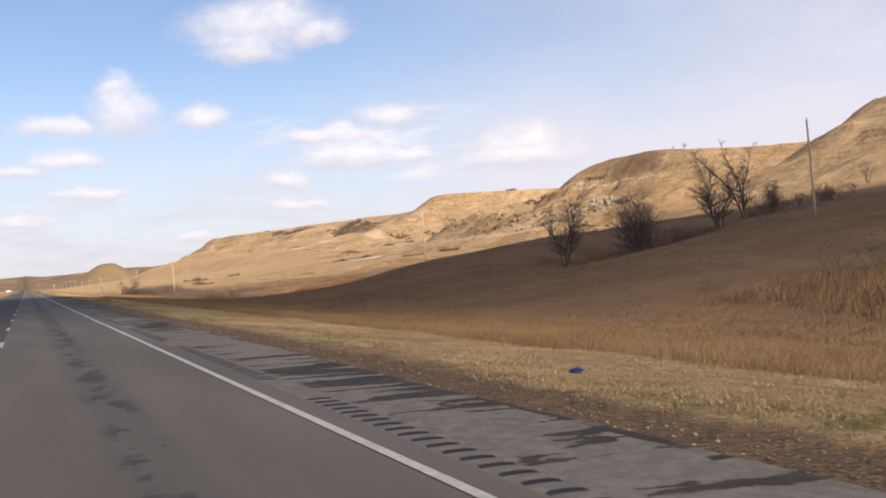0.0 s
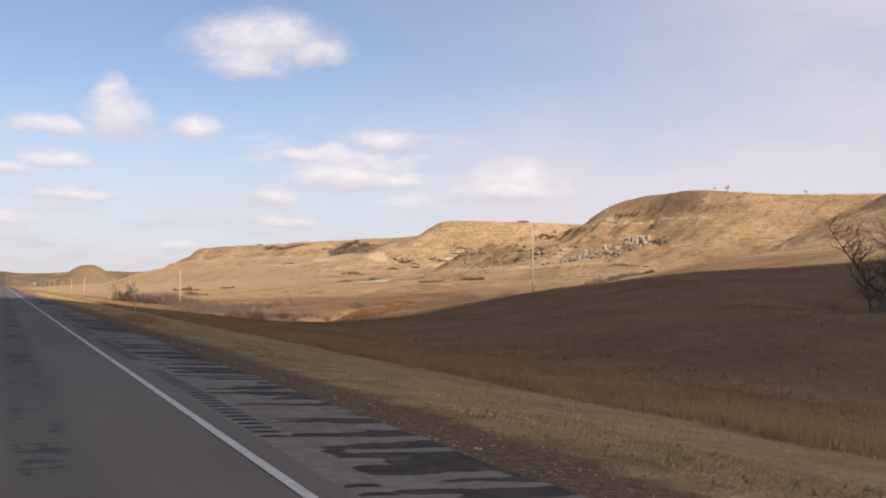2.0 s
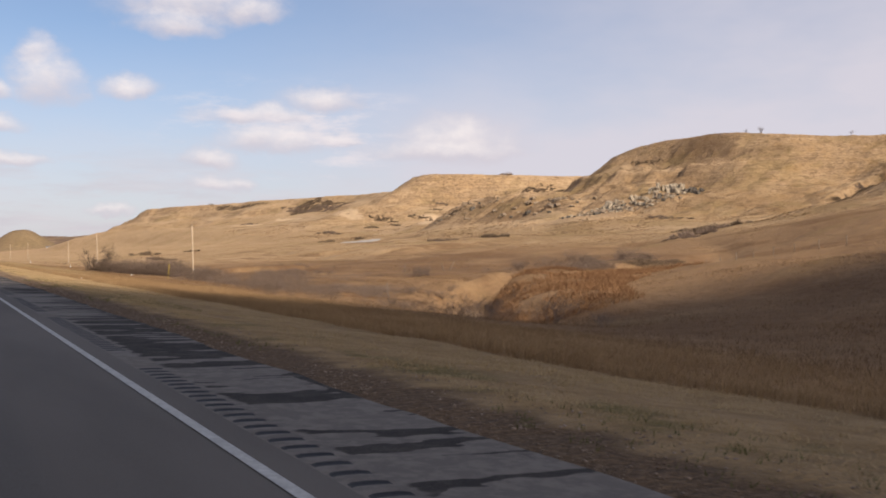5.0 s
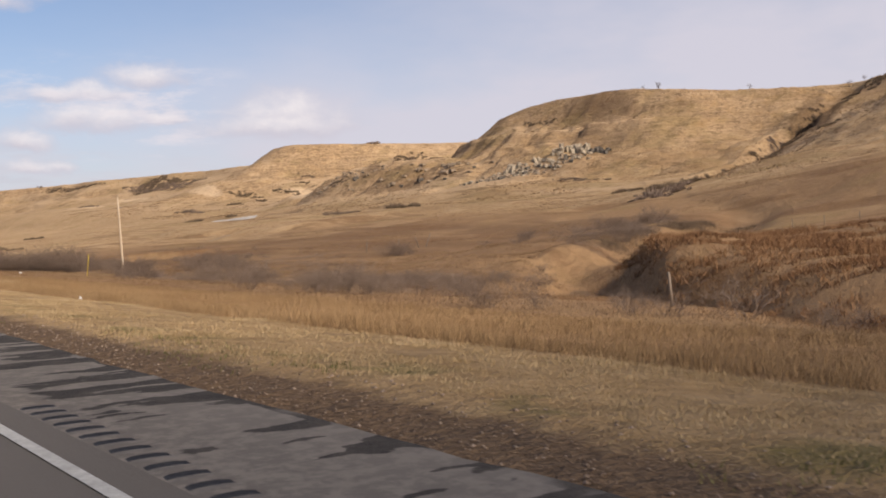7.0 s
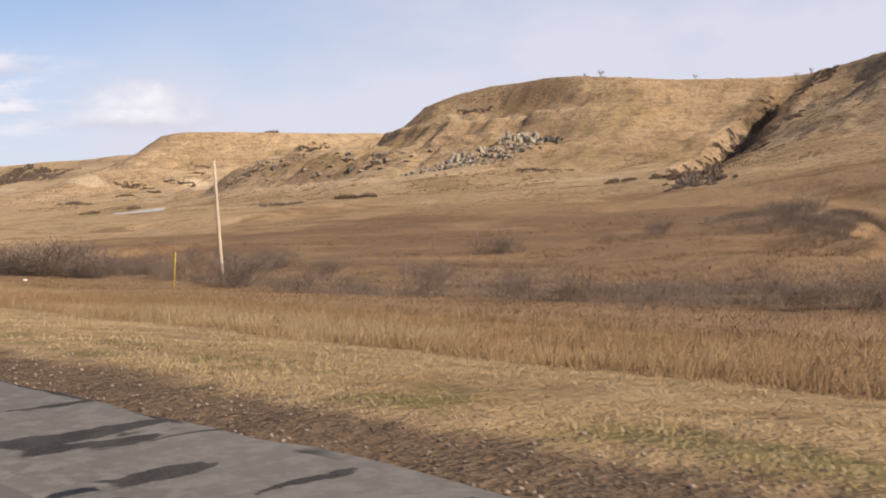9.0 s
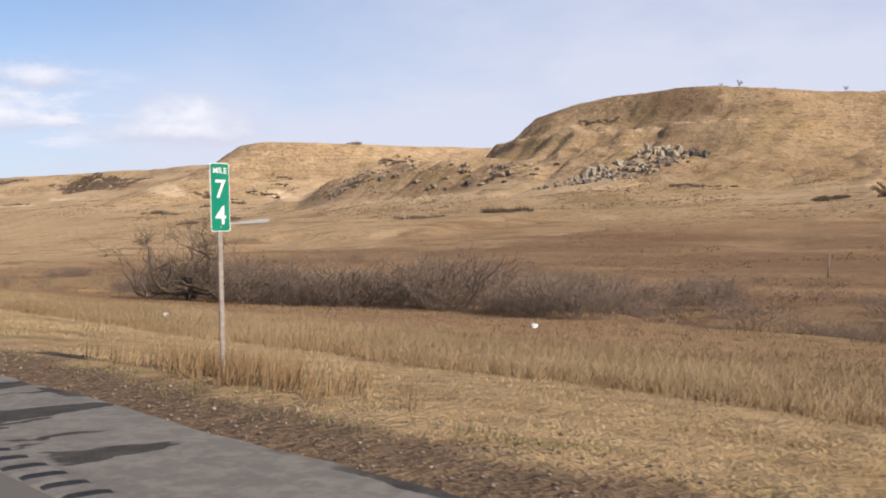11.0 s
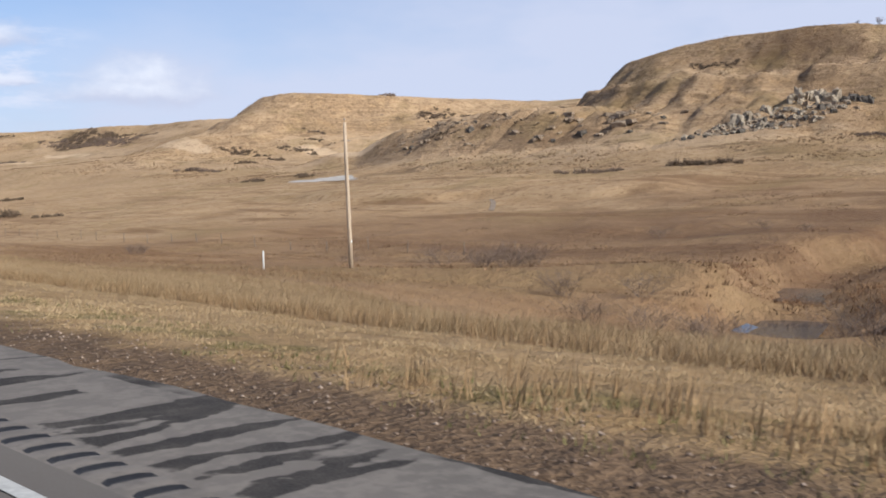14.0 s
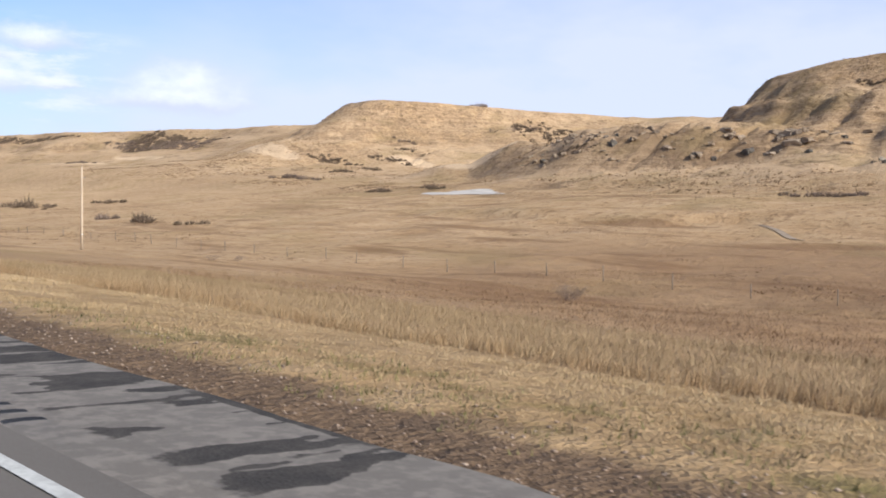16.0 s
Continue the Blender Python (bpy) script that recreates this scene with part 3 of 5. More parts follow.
    # a smooth grassy spur beyond the end of the bench
    z = z + 7.0 * soft(34, 4, np.hypot(x - 318, (y - 728) * .8))
    # low terrace on the flats
    z = z + 1.7 * soft(0, 7, x - 150 - 6 * np.sin(y / 23.0) + 4 * fuzz(x, y, 12, 22)) * soft(455, 480, y) * soft(600, 560, y) * soft(215, 185, x)
    # small unevenness of the grassland
    z = z + (.35 * fuzz(x, y, 17, 12) + .14 * fuzz(x, y, 6, 13)) * soft(24, 50, np.abs(x - 2)) + .05 * fuzz(x, y, 3.1, 14) * soft(6, 9, np.abs(x))
    # knoll far down the road, and the rise that closes the valley
    z = z + 46 * soft(98, 6, np.hypot(x - 181, (y - 2480) * .5))
    z = z + soft(2500, 4000, y) * (44 + 12 * fuzz(x, y, 330, 15) + 5 * fuzz(x, y, 120, 27))
    # gentle land on the other side of the road
    z = z + soft(-60, -900, x) * (30 + 14 * fuzz(x, y, 260, 16)) * soft(200, 1500, y)
    # the roadbed
    flat = soft(7.5, 5.5, np.abs(x + 1.3)) * soft(2760, 2600, y)
    return z * (1 - flat) + flat * np.minimum(z, -.22)


def raw_mesh(name, verts, faces, mats, index=None, smooth=False):
    """A mesh from arrays: verts (n, 3), faces (m, 3) or (m, 4)."""
    verts, faces = np.asarray(verts, np.float32), np.asarray(faces, np.int32)
    me = bpy.data.meshes.new(name)
    me.vertices.add(len(verts))
    me.vertices.foreach_set("co", verts.ravel())
    me.loops.add(faces.size)
    me.loops.foreach_set("vertex_index", faces.ravel())
    me.polygons.add(len(faces))
    me.polygons.foreach_set("loop_start", np.arange(0, faces.size, faces.shape[1], dtype=np.int32))
    if smooth:
        me.polygons.foreach_set("use_smooth", np.ones(len(faces), bool))
    for m in mats if isinstance(mats, (list, tuple)) else [mats]:
        me.materials.append(m)
    if index is not None:
        me.polygons.foreach_set("material_index", np.asarray(index, np.int32))
    me.update(calc_edges=True)
    return me


def grid_faces(nx, ny):
    i = (np.arange(nx - 1)[:, None] * ny + np.arange(ny - 1)[None, :]).ravel()
    return np.stack([i, i + ny, i + ny + 1, i + 1], -1)


def thing(name, label, category, group="", kind="", at=(0, 0, 0), turn=0.0):
    ob = new(name)
    ob.location, ob.rotation_euler = at, (0, 0, turn)
    return tagged(ob, label, category, group, kind)


def part(name, mesh, parent, label=""):
    """Links a mesh, or a bmesh with its material, as one part under a thing."""
    if isinstance(mesh, tuple):
        bm, mat = mesh
        me = bpy.data.meshes.new(name)
        bm.to_mesh(me)
        bm.free()
        me.materials.append(mat)
        mesh = me
    ob = new(name, mesh)
    ob.parent = parent
    if label:
        ob["label"] = label
    return ob


def steps(*runs):
    out = []
    for a, b, d in runs:
        out.append(np.arange(a, b, d))
    return np.concatenate(out + [[runs[-1][1]]])


def build_ground():
    xs = steps((-3200, -400, 140), (-400, -60, 20), (-60, -8, 2.6), (-8, 4.5, 1.25), (4.5, 30, 0.6), (30, 120, 1.5), (120, 230, 2.5), (230, 420, 1.7), (420, 520, 3.5), (520, 900, 14), (900, 3600, 120))
    ys = steps((-900, -60, 40), (-60, 470, 1.6), (470, 720, 1.8), (720, 950, 2.6), (950, 1800, 8), (1800, 2800, 25), (2800, 4900, 75))
    x, y = np.meshgrid(xs, ys, indexing="ij")
    z = height(x, y)
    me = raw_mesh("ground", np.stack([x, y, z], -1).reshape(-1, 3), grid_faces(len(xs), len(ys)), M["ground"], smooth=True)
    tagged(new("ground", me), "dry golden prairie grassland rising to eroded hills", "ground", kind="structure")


build_ground()

LINE_X, EDGE_X, DASH_X = 2.18, 4.52, -1.47
ROAD_A, ROAD_B = -120.0, 2600.0


def road_z(x):
    """Crown of the road at the line between its lanes; the shoulders fall off more."""
    return -.02 * np.abs(x - DASH_X) + .03 - .021 * np.clip(x - LINE_X, 0, 9)


def strip(x0, x1, lift, mat, name, y0=ROAD_A, y1=ROAD_B, cols=2, step=20.0, wave=0.0, seed=0):
    xs, ys = np.linspace(x0, x1, cols), np.concatenate([np.arange(y0, y1, step), [y1]])
    x, y = np.meshgrid(xs, ys, indexing="ij")
    if wave:
        x[-1] += wave * (fuzz(ys, ys * 0, 1.7, seed) + .6 * fuzz(ys, ys * 0, .6, seed + 1))
    z = road_z(x) + lift
    return raw_mesh(name, np.stack([x, y, z], -1).reshape(-1, 3), grid_faces(cols, len(ys)), mat)


def rumble_mesh(x0, x1):
    """Pavement strip with milled crescent grooves, in runs with gaps between them."""
    ys, zs, dark = [ROAD_A], [0.0], [0]
    y = -10.0
    while y < 470:
        for k in range(26):
            # third value: far half of the groove, its shade painted as a dark material
            for d, z, shaded in ((0, 0, 0), (.05, -.008, 0), (.10, -.014, 1), (.15, -.009, 1), (.185, 0, 0)):
                ys.append(y + d)
                zs.append(z)
                dark.append(shaded)
            y += .37
        y += 2.6
    ys.append(ROAD_B)
    zs.append(0.0)
    ys, zs, dark = np.array(ys), np.array(zs), np.array(dark)
    xs = np.array([x0, x0 + .035, x0 + .1, (x0 + x1) / 2, x1 - .1, x1 - .035, x1])
    side = np.array([0, .55, .95, 1, .95, .55, 0])
    x, yy = np.meshgrid(xs, ys, indexing="ij")
    yy = yy - (.09 * (1 - side ** 2))[:, None]
    yy[:, 0], yy[:, -1] = ROAD_A, ROAD_B
    z = road_z(x) + zs[None, :] * side[:, None]
    index = np.tile(dark, (6, 1))
    index[0] = index[-1] = 0
    return raw_mesh("rumble_strip", np.stack([x, yy, z], -1).reshape(-1, 3), grid_faces(7, len(ys)), [M["shoulder"], M["groove"]], index.ravel())


def build_road():
    road = thing("road", "grey asphalt highway with a worn paved shoulder", "road", kind="structure")
    part("lanes", strip(-6.4, 2.56, 0, M["lane"], "lanes", cols=9), road)
    part("rumble_strip", rumble_mesh(2.56, 2.96), road, "milled rumble strip grooves")
    part("shoulder", strip(2.96, EDGE_X, 0, M["shoulder"], "shoulder", y1=470, cols=4, step=.3, wave=.07, seed=21), road, "shoulder with dark streaks of worn sealer")
    part("far_shoulder", strip(2.96, EDGE_X, 0, M["shoulder"], "far_shoulder", y0=470, cols=3), road)
    part("edge_line", strip(LINE_X - .055, LINE_X + .06, .004, M["white_line"], "edge_line"), road, "solid white edge line")
    part("yellow_line", strip(-5.2, -5.06, .004, M["yellow_line"], "yellow_line"), road, "solid yellow edge line")
    dash = strip(DASH_X - .06, DASH_X + .06, .004, M["white_line"], "lane_dash", y0=0, y1=3.0)
    for k in range(-4, 60):
        part("lane_dash", dash, road).location.y = k * 12.2 + 5


build_road()

# ---- water ----


def ribbon(name, xs, ys, half, lift, mat, label, level=None):
    """Water lying in a channel."""
    d = np.stack([np.gradient(xs), np.gradient(ys)], -1)
    d /= np.linalg.norm(d, axis=1)[:, None]
    w = half * (1 + .35 * fuzz(xs, ys, 9, 31))
    n = np.stack([-d[:, 1], d[:, 0]], -1) * w[:, None]
    z = height(xs, ys) + lift if level is None else np.full(len(xs), level)
    v = np.concatenate([np.stack([xs + n[:, 0], ys + n[:, 1], z], -1), np.stack([xs - n[:, 0], ys - n[:, 1], z], -1)])
    k = len(xs)
    f = [(i, i + 1, k + i + 1, k + i) for i in range(k - 1)]
    tagged(new(name, raw_mesh(name, v, f, mat, smooth=True)), label, "water", kind="structure")


s = np.linspace(0, 1, 60)
cx = 47 + 32 * s
by = knots(cx, CREEK_X, BED_Y, 6)
ribbon("water", cx, by, 4.2, 0, M["water"], "shallow grey pool where the creek bends below a bank", float(np.percentile(height(cx, by), 60)) + .25)
cx = 40 + 26 * s
ribbon("water", cx, spur(cx), 2.2, .4, M["water"], "still strip of water under a cut bank", float(np.median(height(cx, spur(cx)))) + .3)
cy = np.linspace(228, 392, 70)
ribbon("water", bend(cy), cy, 1.9, .35, M["water"], "shallow creek reflecting the sky beside the road")


def mud_patch():
    r, a = np.meshgrid(np.linspace(0, 1, 8), np.linspace(0, math.tau, 41), indexing="ij")
    w = 1 + .25 * np.sin(a * 3 + 1) + .12 * np.sin(a * 7)
    x, y = 219 + r * w * 10 * np.cos(a), 634 + r * w * 13 * np.sin(a)
    v = np.stack([x, y, height(x, y) + .16], -1).reshape(-1, 3)
    tagged(new("mud_flat", raw_mesh("mud_flat", v, grid_faces(8, 41), M["alkali"], smooth=True)), "pale dried mud flat at the foot of the hills", "mud flat", kind="structure")


mud_patch()


def wheel_ruts():
    ruts = thing("wheel_ruts", "pair of worn wheel ruts down a grassy terrace", "wheel ruts", kind="structure")
    n = 26
    for side in (-.85, .85):
        u = np.linspace(0, 1, n)
        x, y = 151 - 17 * u + .5 * np.sin(u * 5), 499 - 15 * u + side * .9
        x = x + side * .7
        v = np.concatenate([np.stack([x + d, y - d * .6, height(x + d, y - d * .6) + .1], -1) for d in (-.3, .3)])
        f = [(i, i + 1, n + i + 1, n + i) for i in range(n - 1)]
        part("rut", raw_mesh("rut", v, f, M["clay_rock"], smooth=True), ruts)


wheel_ruts()

# ---- things: bare trees and shrubs ----


def limb_mesh(name, segs, mat):
    """Tapered three-sided limbs. segs: rows of start, end, radius at both."""
    p, q, r0, r1 = (np.array(a, float) for a in zip(*segs))
    d = q - p
    d /= np.linalg.norm(d, axis=1)[:, None] + 1e-9
    ref = np.where(np.abs(d[:, 2:3]) > .9, np.array([[1., 0, 0]]), np.array([[0, 0, 1.]]))
    u = np.cross(d, ref)
    u /= np.linalg.norm(u, axis=1)[:, None]
    w = np.cross(d, u)
    ring = []
    for c, r in ((p, r0), (q, r1)):
        for a in (0, math.tau / 3, 2 * math.tau / 3):
            ring.append(c + (u * math.cos(a) + w * math.sin(a)) * r[:, None])
    v = np.stack(ring, 1)
    k = np.arange(len(p))[:, None] * 6
    f = np.concatenate([k + np.array([[i, (i + 1) % 3, 3 + (i + 1) % 3, 3 + i]]) for i in range(3)])
    return raw_mesh(name, v.reshape(-1, 3), f, mat)


def grow(rng, at, way, length, radius, depth, fork, wild, thick, fine):
    """Branches from one point, into the lists thick and fine."""
    p, n = Vector(at), 3 if depth > 1 else 2
    d = Vector(way).normalized()
    for i in range(n):
        d = (d + Vector((rng.uniform(-1, 1), rng.uniform(-1, 1), rng.uniform(-.7, .9))) * wild).normalized()
        q = p + d * (length / n)
        r0, r1 = radius * (1 - .4 * i / n), radius * (1 - .4 * (i + 1) / n)
        (thick if depth > 1 else fine).append((tuple(p), tuple(q), r0, r1))
        p = q
        if depth > 0 and i >= (1 if depth > 2 else 0):
            for _ in range(fork if i == n - 1 else max(1, fork - 2)):
                side = Vector((rng.uniform(-1, 1), rng.uniform(-1, 1), rng.uniform(-.25, .8)))
                grow(rng, p, d * .75 + side * .8, length * rng.uniform(.55, .8), max(r1 * .62, .006), depth - 1, fork, wild, thick, fine)


def bare_tree(seed, tall, stems, depth, fork, lean=.3, wild=.3, radius=.16, wood="bark", twigs="twig"):
    rng = random.Random(seed)
    thick, fine = [], []
    for k in range(stems):
        a = rng.uniform(0, math.tau)
        way = (math.cos(a) * lean, math.sin(a) * lean, 1)
        grow(rng, (math.cos(a) * .15 * stems * .3, math.sin(a) * .15 * stems * .3, -.3), way, tall * .36, radius, depth, fork, wild, thick, fine)
    return limb_mesh("trunk", thick, M[wood]), limb_mesh("crown", fine, M[twigs])


def set_tree(name, label, x, y, meshes, scale=1.0, turn=0.0, group="bare trees"):
    t = thing(name, label, "tree", group, at=(x, y, float(height(x, y))), turn=turn)
    t.scale = (scale, scale, scale)
    part("trunk", meshes[0], t)
    part("crown", meshes[1], t, "fine grey bare twigs")
    return t


def upright_tree(seed, tall, stems, wide):
    """Bare tree dense from low down: near-vertical stems with rising side branches all the way up."""
    rng = random.Random(seed)
    thick, fine = [], []
    for k in range(stems):
        a = rng.uniform(0, math.tau)
        p, d = Vector((math.cos(a) * .3 * k / stems, math.sin(a) * .3 * k / stems, -.4)), Vector((math.cos(a) * .22, math.sin(a) * .22, 1)).normalized()
        h, n = tall * rng.uniform(.78, 1.0), 13
        for i in range(n):
            u = i / n
            d = (d + Vector((rng.gauss(0, .13), rng.gauss(0, .13), .1))).normalized()
            q = p + d * (h / n)
            r0 = (.13 * (1 - u) + .02) * tall / 9
            thick.append((tuple(p), tuple(q), r0, max(.016, r0 * .9)))
            p = q
            if u > .1:
                for _ in range(2 if u < .85 else 3):
                    b = rng.uniform(0, math.tau)
                    reach = wide * (.35 + .65 * math.sin(math.pi * min(1, .25 + .75 * u))) * rng.uniform(.55, 1.1)
                    grow(rng, p, (math.cos(b), math.sin(b), rng.uniform(.35, 1.1)), reach * .62, r0 * .5 + .008, 2, 3, .27, thick, fine)
    return limb_mesh("trunk", thick, M["bark"]), limb_mesh("crown", fine, M["twig"])


def gnarled_tree(seed, tall, spread, limbs):
    """Dead tree with a short trunk and crooked, far-reaching limbs."""
    rng = random.Random(seed)
    thick, fine = [], []
    thick.append(((0, 0, -.4), (.2, .1, .75), .42, .34))

    def crooked(p, d, length, radius, depth):
        n = 7 if depth == 2 else 4
        p, d = Vector(p), Vector(d).normalized()
        for i in range(n):
            d = (d + Vector((rng.gauss(0, .42), rng.gauss(0, .42), rng.gauss(.14, .38)))).normalized()
            q = p + d * (length / n) * rng.uniform(.7, 1.3)
            if q.z < .3:
                q.z = .3 + rng.random() * .3
            r0, r1 = radius * (1 - .8 * i / n), radius * (1 - .8 * (i + 1) / n)
            (thick if depth == 2 else fine).append((tuple(p), tuple(q), max(r0, .012), max(r1, .010)))
            p = q
            for _ in range(2 if depth < 2 else 1):
                e = q + Vector((rng.gauss(0, .3), rng.gauss(0, .3), rng.gauss(.15, .3))) * 1.6
                fine.append((tuple(q), tuple(e), .012, .006))
            for _ in range(rng.choice((0, 1, 1, 2)) if depth else 0):
                side = Vector((rng.gauss(0, .8), rng.gauss(0, .8), rng.gauss(.25, .6)))
                crooked(p, d * .4 + side, length * rng.uniform(.25, .5), max(r1 * .6, .02), depth - 1)

    for k in range(limbs):
        a = math.tau * k / limbs + rng.uniform(-.3, .3)
        up = rng.uniform(.1, .85)
        reach = spread / math.sqrt(1 + up * up) + (tall - 1) * up / (1 + up)
        crooked((.2, .1, .7 - .12 * k / limbs), (math.cos(a), math.sin(a), up), reach * .6, .23, 2)
    return limb_mesh("trunk", thick, M["dead_wood"]), limb_mesh("crown", fine, M["dead_wood"])


vase, round_top, tall_pair = upright_tree(3, 10.4, 4, 3.1), upright_tree(8, 7.6, 5, 3.4), upright_tree(14, 14.2, 3, 2.6)
set_tree("bare_tree", "leafless grey-brown tree with several stems on the slope", 64.9, 108.4, vase)
set_tree("bare_tree", "leafless spreading tree above a thicket in a swale", 76.0, 107.4, round_top, 1.28, 1.0)
set_tree("bare_tree", "bushy leafless tree beside another in a swale", 79.8, 110.6, round_top, 1.05, 2.2)
set_tree("bare_tree", "tall slender leafless tree on the shoulder of the hill", 99.3, 112.0, tall_pair, 1.0, 4.0)
set_tree("bare_tree", "tall leafless tree with dense upright twigs on the slope", 95.0, 112.6, vase, 1.16, 3.0)
set_tree("bare_tree", "low crooked leafless tree beside the utility pole", 104.0, 111.0, round_top, .62, .5)
dead = gnarled_tree(24, 6.0, 8.6, 8)
set_tree("dead_tree", "gnarled dead cottonwood with crooked limbs beside the thicket", 32.8, 349.0, dead, 1.0, .4)
far_tree = bare_tree(33, 6.0, 3, 3, 3, .4, .3, .14)
for x, y, k in ((377, 421, 1.2), (404, 508, 1.0), (400, 515, .6), (430, 470, .7), (455, 430, .8), (458, 424, .7), (300, 385, .6), (112, 114, .55), (160, 143, .9), (128, 118, .5)):
    set_tree("small_tree", "small leafless tree on the grassy hillside", x, y, far_tree, k, x * .7)

bushes = []
for k in range(5):
    rng, thick, fine = random.Random(50 + k), [], []
    for _ in range(16):
        a = rng.uniform(0, math.tau)
        grow(rng, (math.cos(a) * rng.uniform(.05, .5), math.sin(a) * rng.uniform(.05, .5), -.1), (math.cos(a) * .45, math.sin(a) * .45, 1), rng.uniform(.7, 1.3), .011, 2, 3, .34, thick, fine)
    bushes.append(limb_mesh("shrub", thick + fine, M["shrub"]))


def bush_points(me):
    v = np.empty(len(me.vertices) * 3, np.float32)
    me.vertices.foreach_get("co", v)
    f = np.empty(len(me.loops), np.int32)
    me.loops.foreach_get("vertex_index", f)
    return v.reshape(-1, 3), f.reshape(-1, 4)


def shrubs(x0, y0, x1, y1, spread, n, low, tall, seed, label, joined=False):
    """Shrubs scattered along a line on the ground, one by one or as one thicket."""
    rng = random.Random(seed)
    verts, faces, count = [], [], 0
    for k in range(n):
        u, dx, dy = rng.random(), rng.gauss(0, spread), rng.gauss(0, spread)
        x, y = x0 + (x1 - x0) * u + dx, y0 + (y1 - y0) * u + dy
        pick, h, turn = rng.randrange(5), (low + (tall - low) * rng.random() ** 1.8 * 1.15) / 2.0, rng.uniform(0, 6.28)
        if x < 14:
            continue
        at = (x, y, float(height(x, y)))
        if joined:
            v, f = bush_points(bushes[pick])
            c, d = math.cos(turn) * h * 1.7, math.sin(turn) * h * 1.7
            verts.append(np.stack([v[:, 0] * c - v[:, 1] * d, v[:, 0] * d + v[:, 1] * c, v[:, 2] * h], -1) + np.array(at))
            faces.append(f + count)
            count += len(v)
            continue
        ob = new("shrub", bushes[pick])
        ob.location, ob.rotation_euler, ob.scale = at, (0, 0, turn), (h * 1.7, h * 1.7, h)
        tagged(ob, label, "shrub", "leafless shrubs")
    if joined:
        tagged(new("thicket", raw_mesh("thicket", np.concatenate(verts), np.concatenate(faces), M["shrub"])), label, "thicket", kind="stuff")


THICKETS = "thicket of leafless purplish-brown shrubs along the creek"
THICKET, SLOPE = "leafless purplish-brown shrub in the creek thicket", "leafless brown shrub on the hillside"
shrubs(67, 105.5, 90, 112.5, 1.6, 56, 1.2, 2.8, 1, SLOPE)
shrubs(92, 114, 108, 117, 1.5, 12, 1.0, 2.2, 20, SLOPE)
shrubs(105, 108, 118, 118, 4, 10, 1.5, 3, 2, SLOPE)
shrubs(42, 42, 50, 36, 2.5, 10, 1.2, 2.4, 3, SLOPE)
shrubs(33, 176, 30, 225, 2.4, 20, .9, 1.7, 4, THICKET)
shrubs(41, 240, 46, 300, 4.5, 46, 1.0, 2.2, 5, THICKETS, True)
shrubs(32, 246, 42, 232, 2.6, 22, .7, 1.5, 21, THICKETS, True)
shrubs(58, 246, 67, 253, 2.2, 10, .7, 1.4, 22, THICKETS, True)
shrubs(46, 300, 80, 358, 4.5, 36, 1.0, 2.2, 23, THICKETS, True)
shrubs(48, 308, 41, 350, 3.0, 34, 1.2, 2.2, 6, THICKETS, True)
shrubs(40, 340, 52, 372, 3.2, 44, 1.3, 2.5, 7, THICKET)
shrubs(36, 357, 48, 326, 2.1, 60, 1.0, 3.5, 8, THICKET)
shrubs(37, 362, 46, 382, 2.2, 24, 1.3, 2.4, 17, THICKET)
shrubs(56, 350, 62, 378, 3.0, 16, 1.2, 2.2, 18, THICKET)
shrubs(50, 366, 56, 382, 2.4, 16, 1.2, 2.2, 9, THICKET)
shrubs(33, 385, 38, 398, 1.4, 6, 1.0, 1.8, 10, THICKET)
shrubs(50, 410, 54, 418, 1.4, 7, 1.0, 1.9, 11, THICKET)
shrubs(80, 335, 98, 430, 6, 20, .8, 1.5, 12, THICKETS, True)
shrubs(108, 276, 140, 300, 5, 22, 1.4, 2.8, 13, THICKET)
shrubs(49, 461, 51, 462, .6, 2, 1.0, 1.5, 14, THICKET)
shrubs(48, 420, 56, 640, 7, 10, .5, .9, 15, THICKETS, True)
shrubs(92, 322, 112, 300, 4, 14, 1.1, 2.2, 16, THICKETS, True)


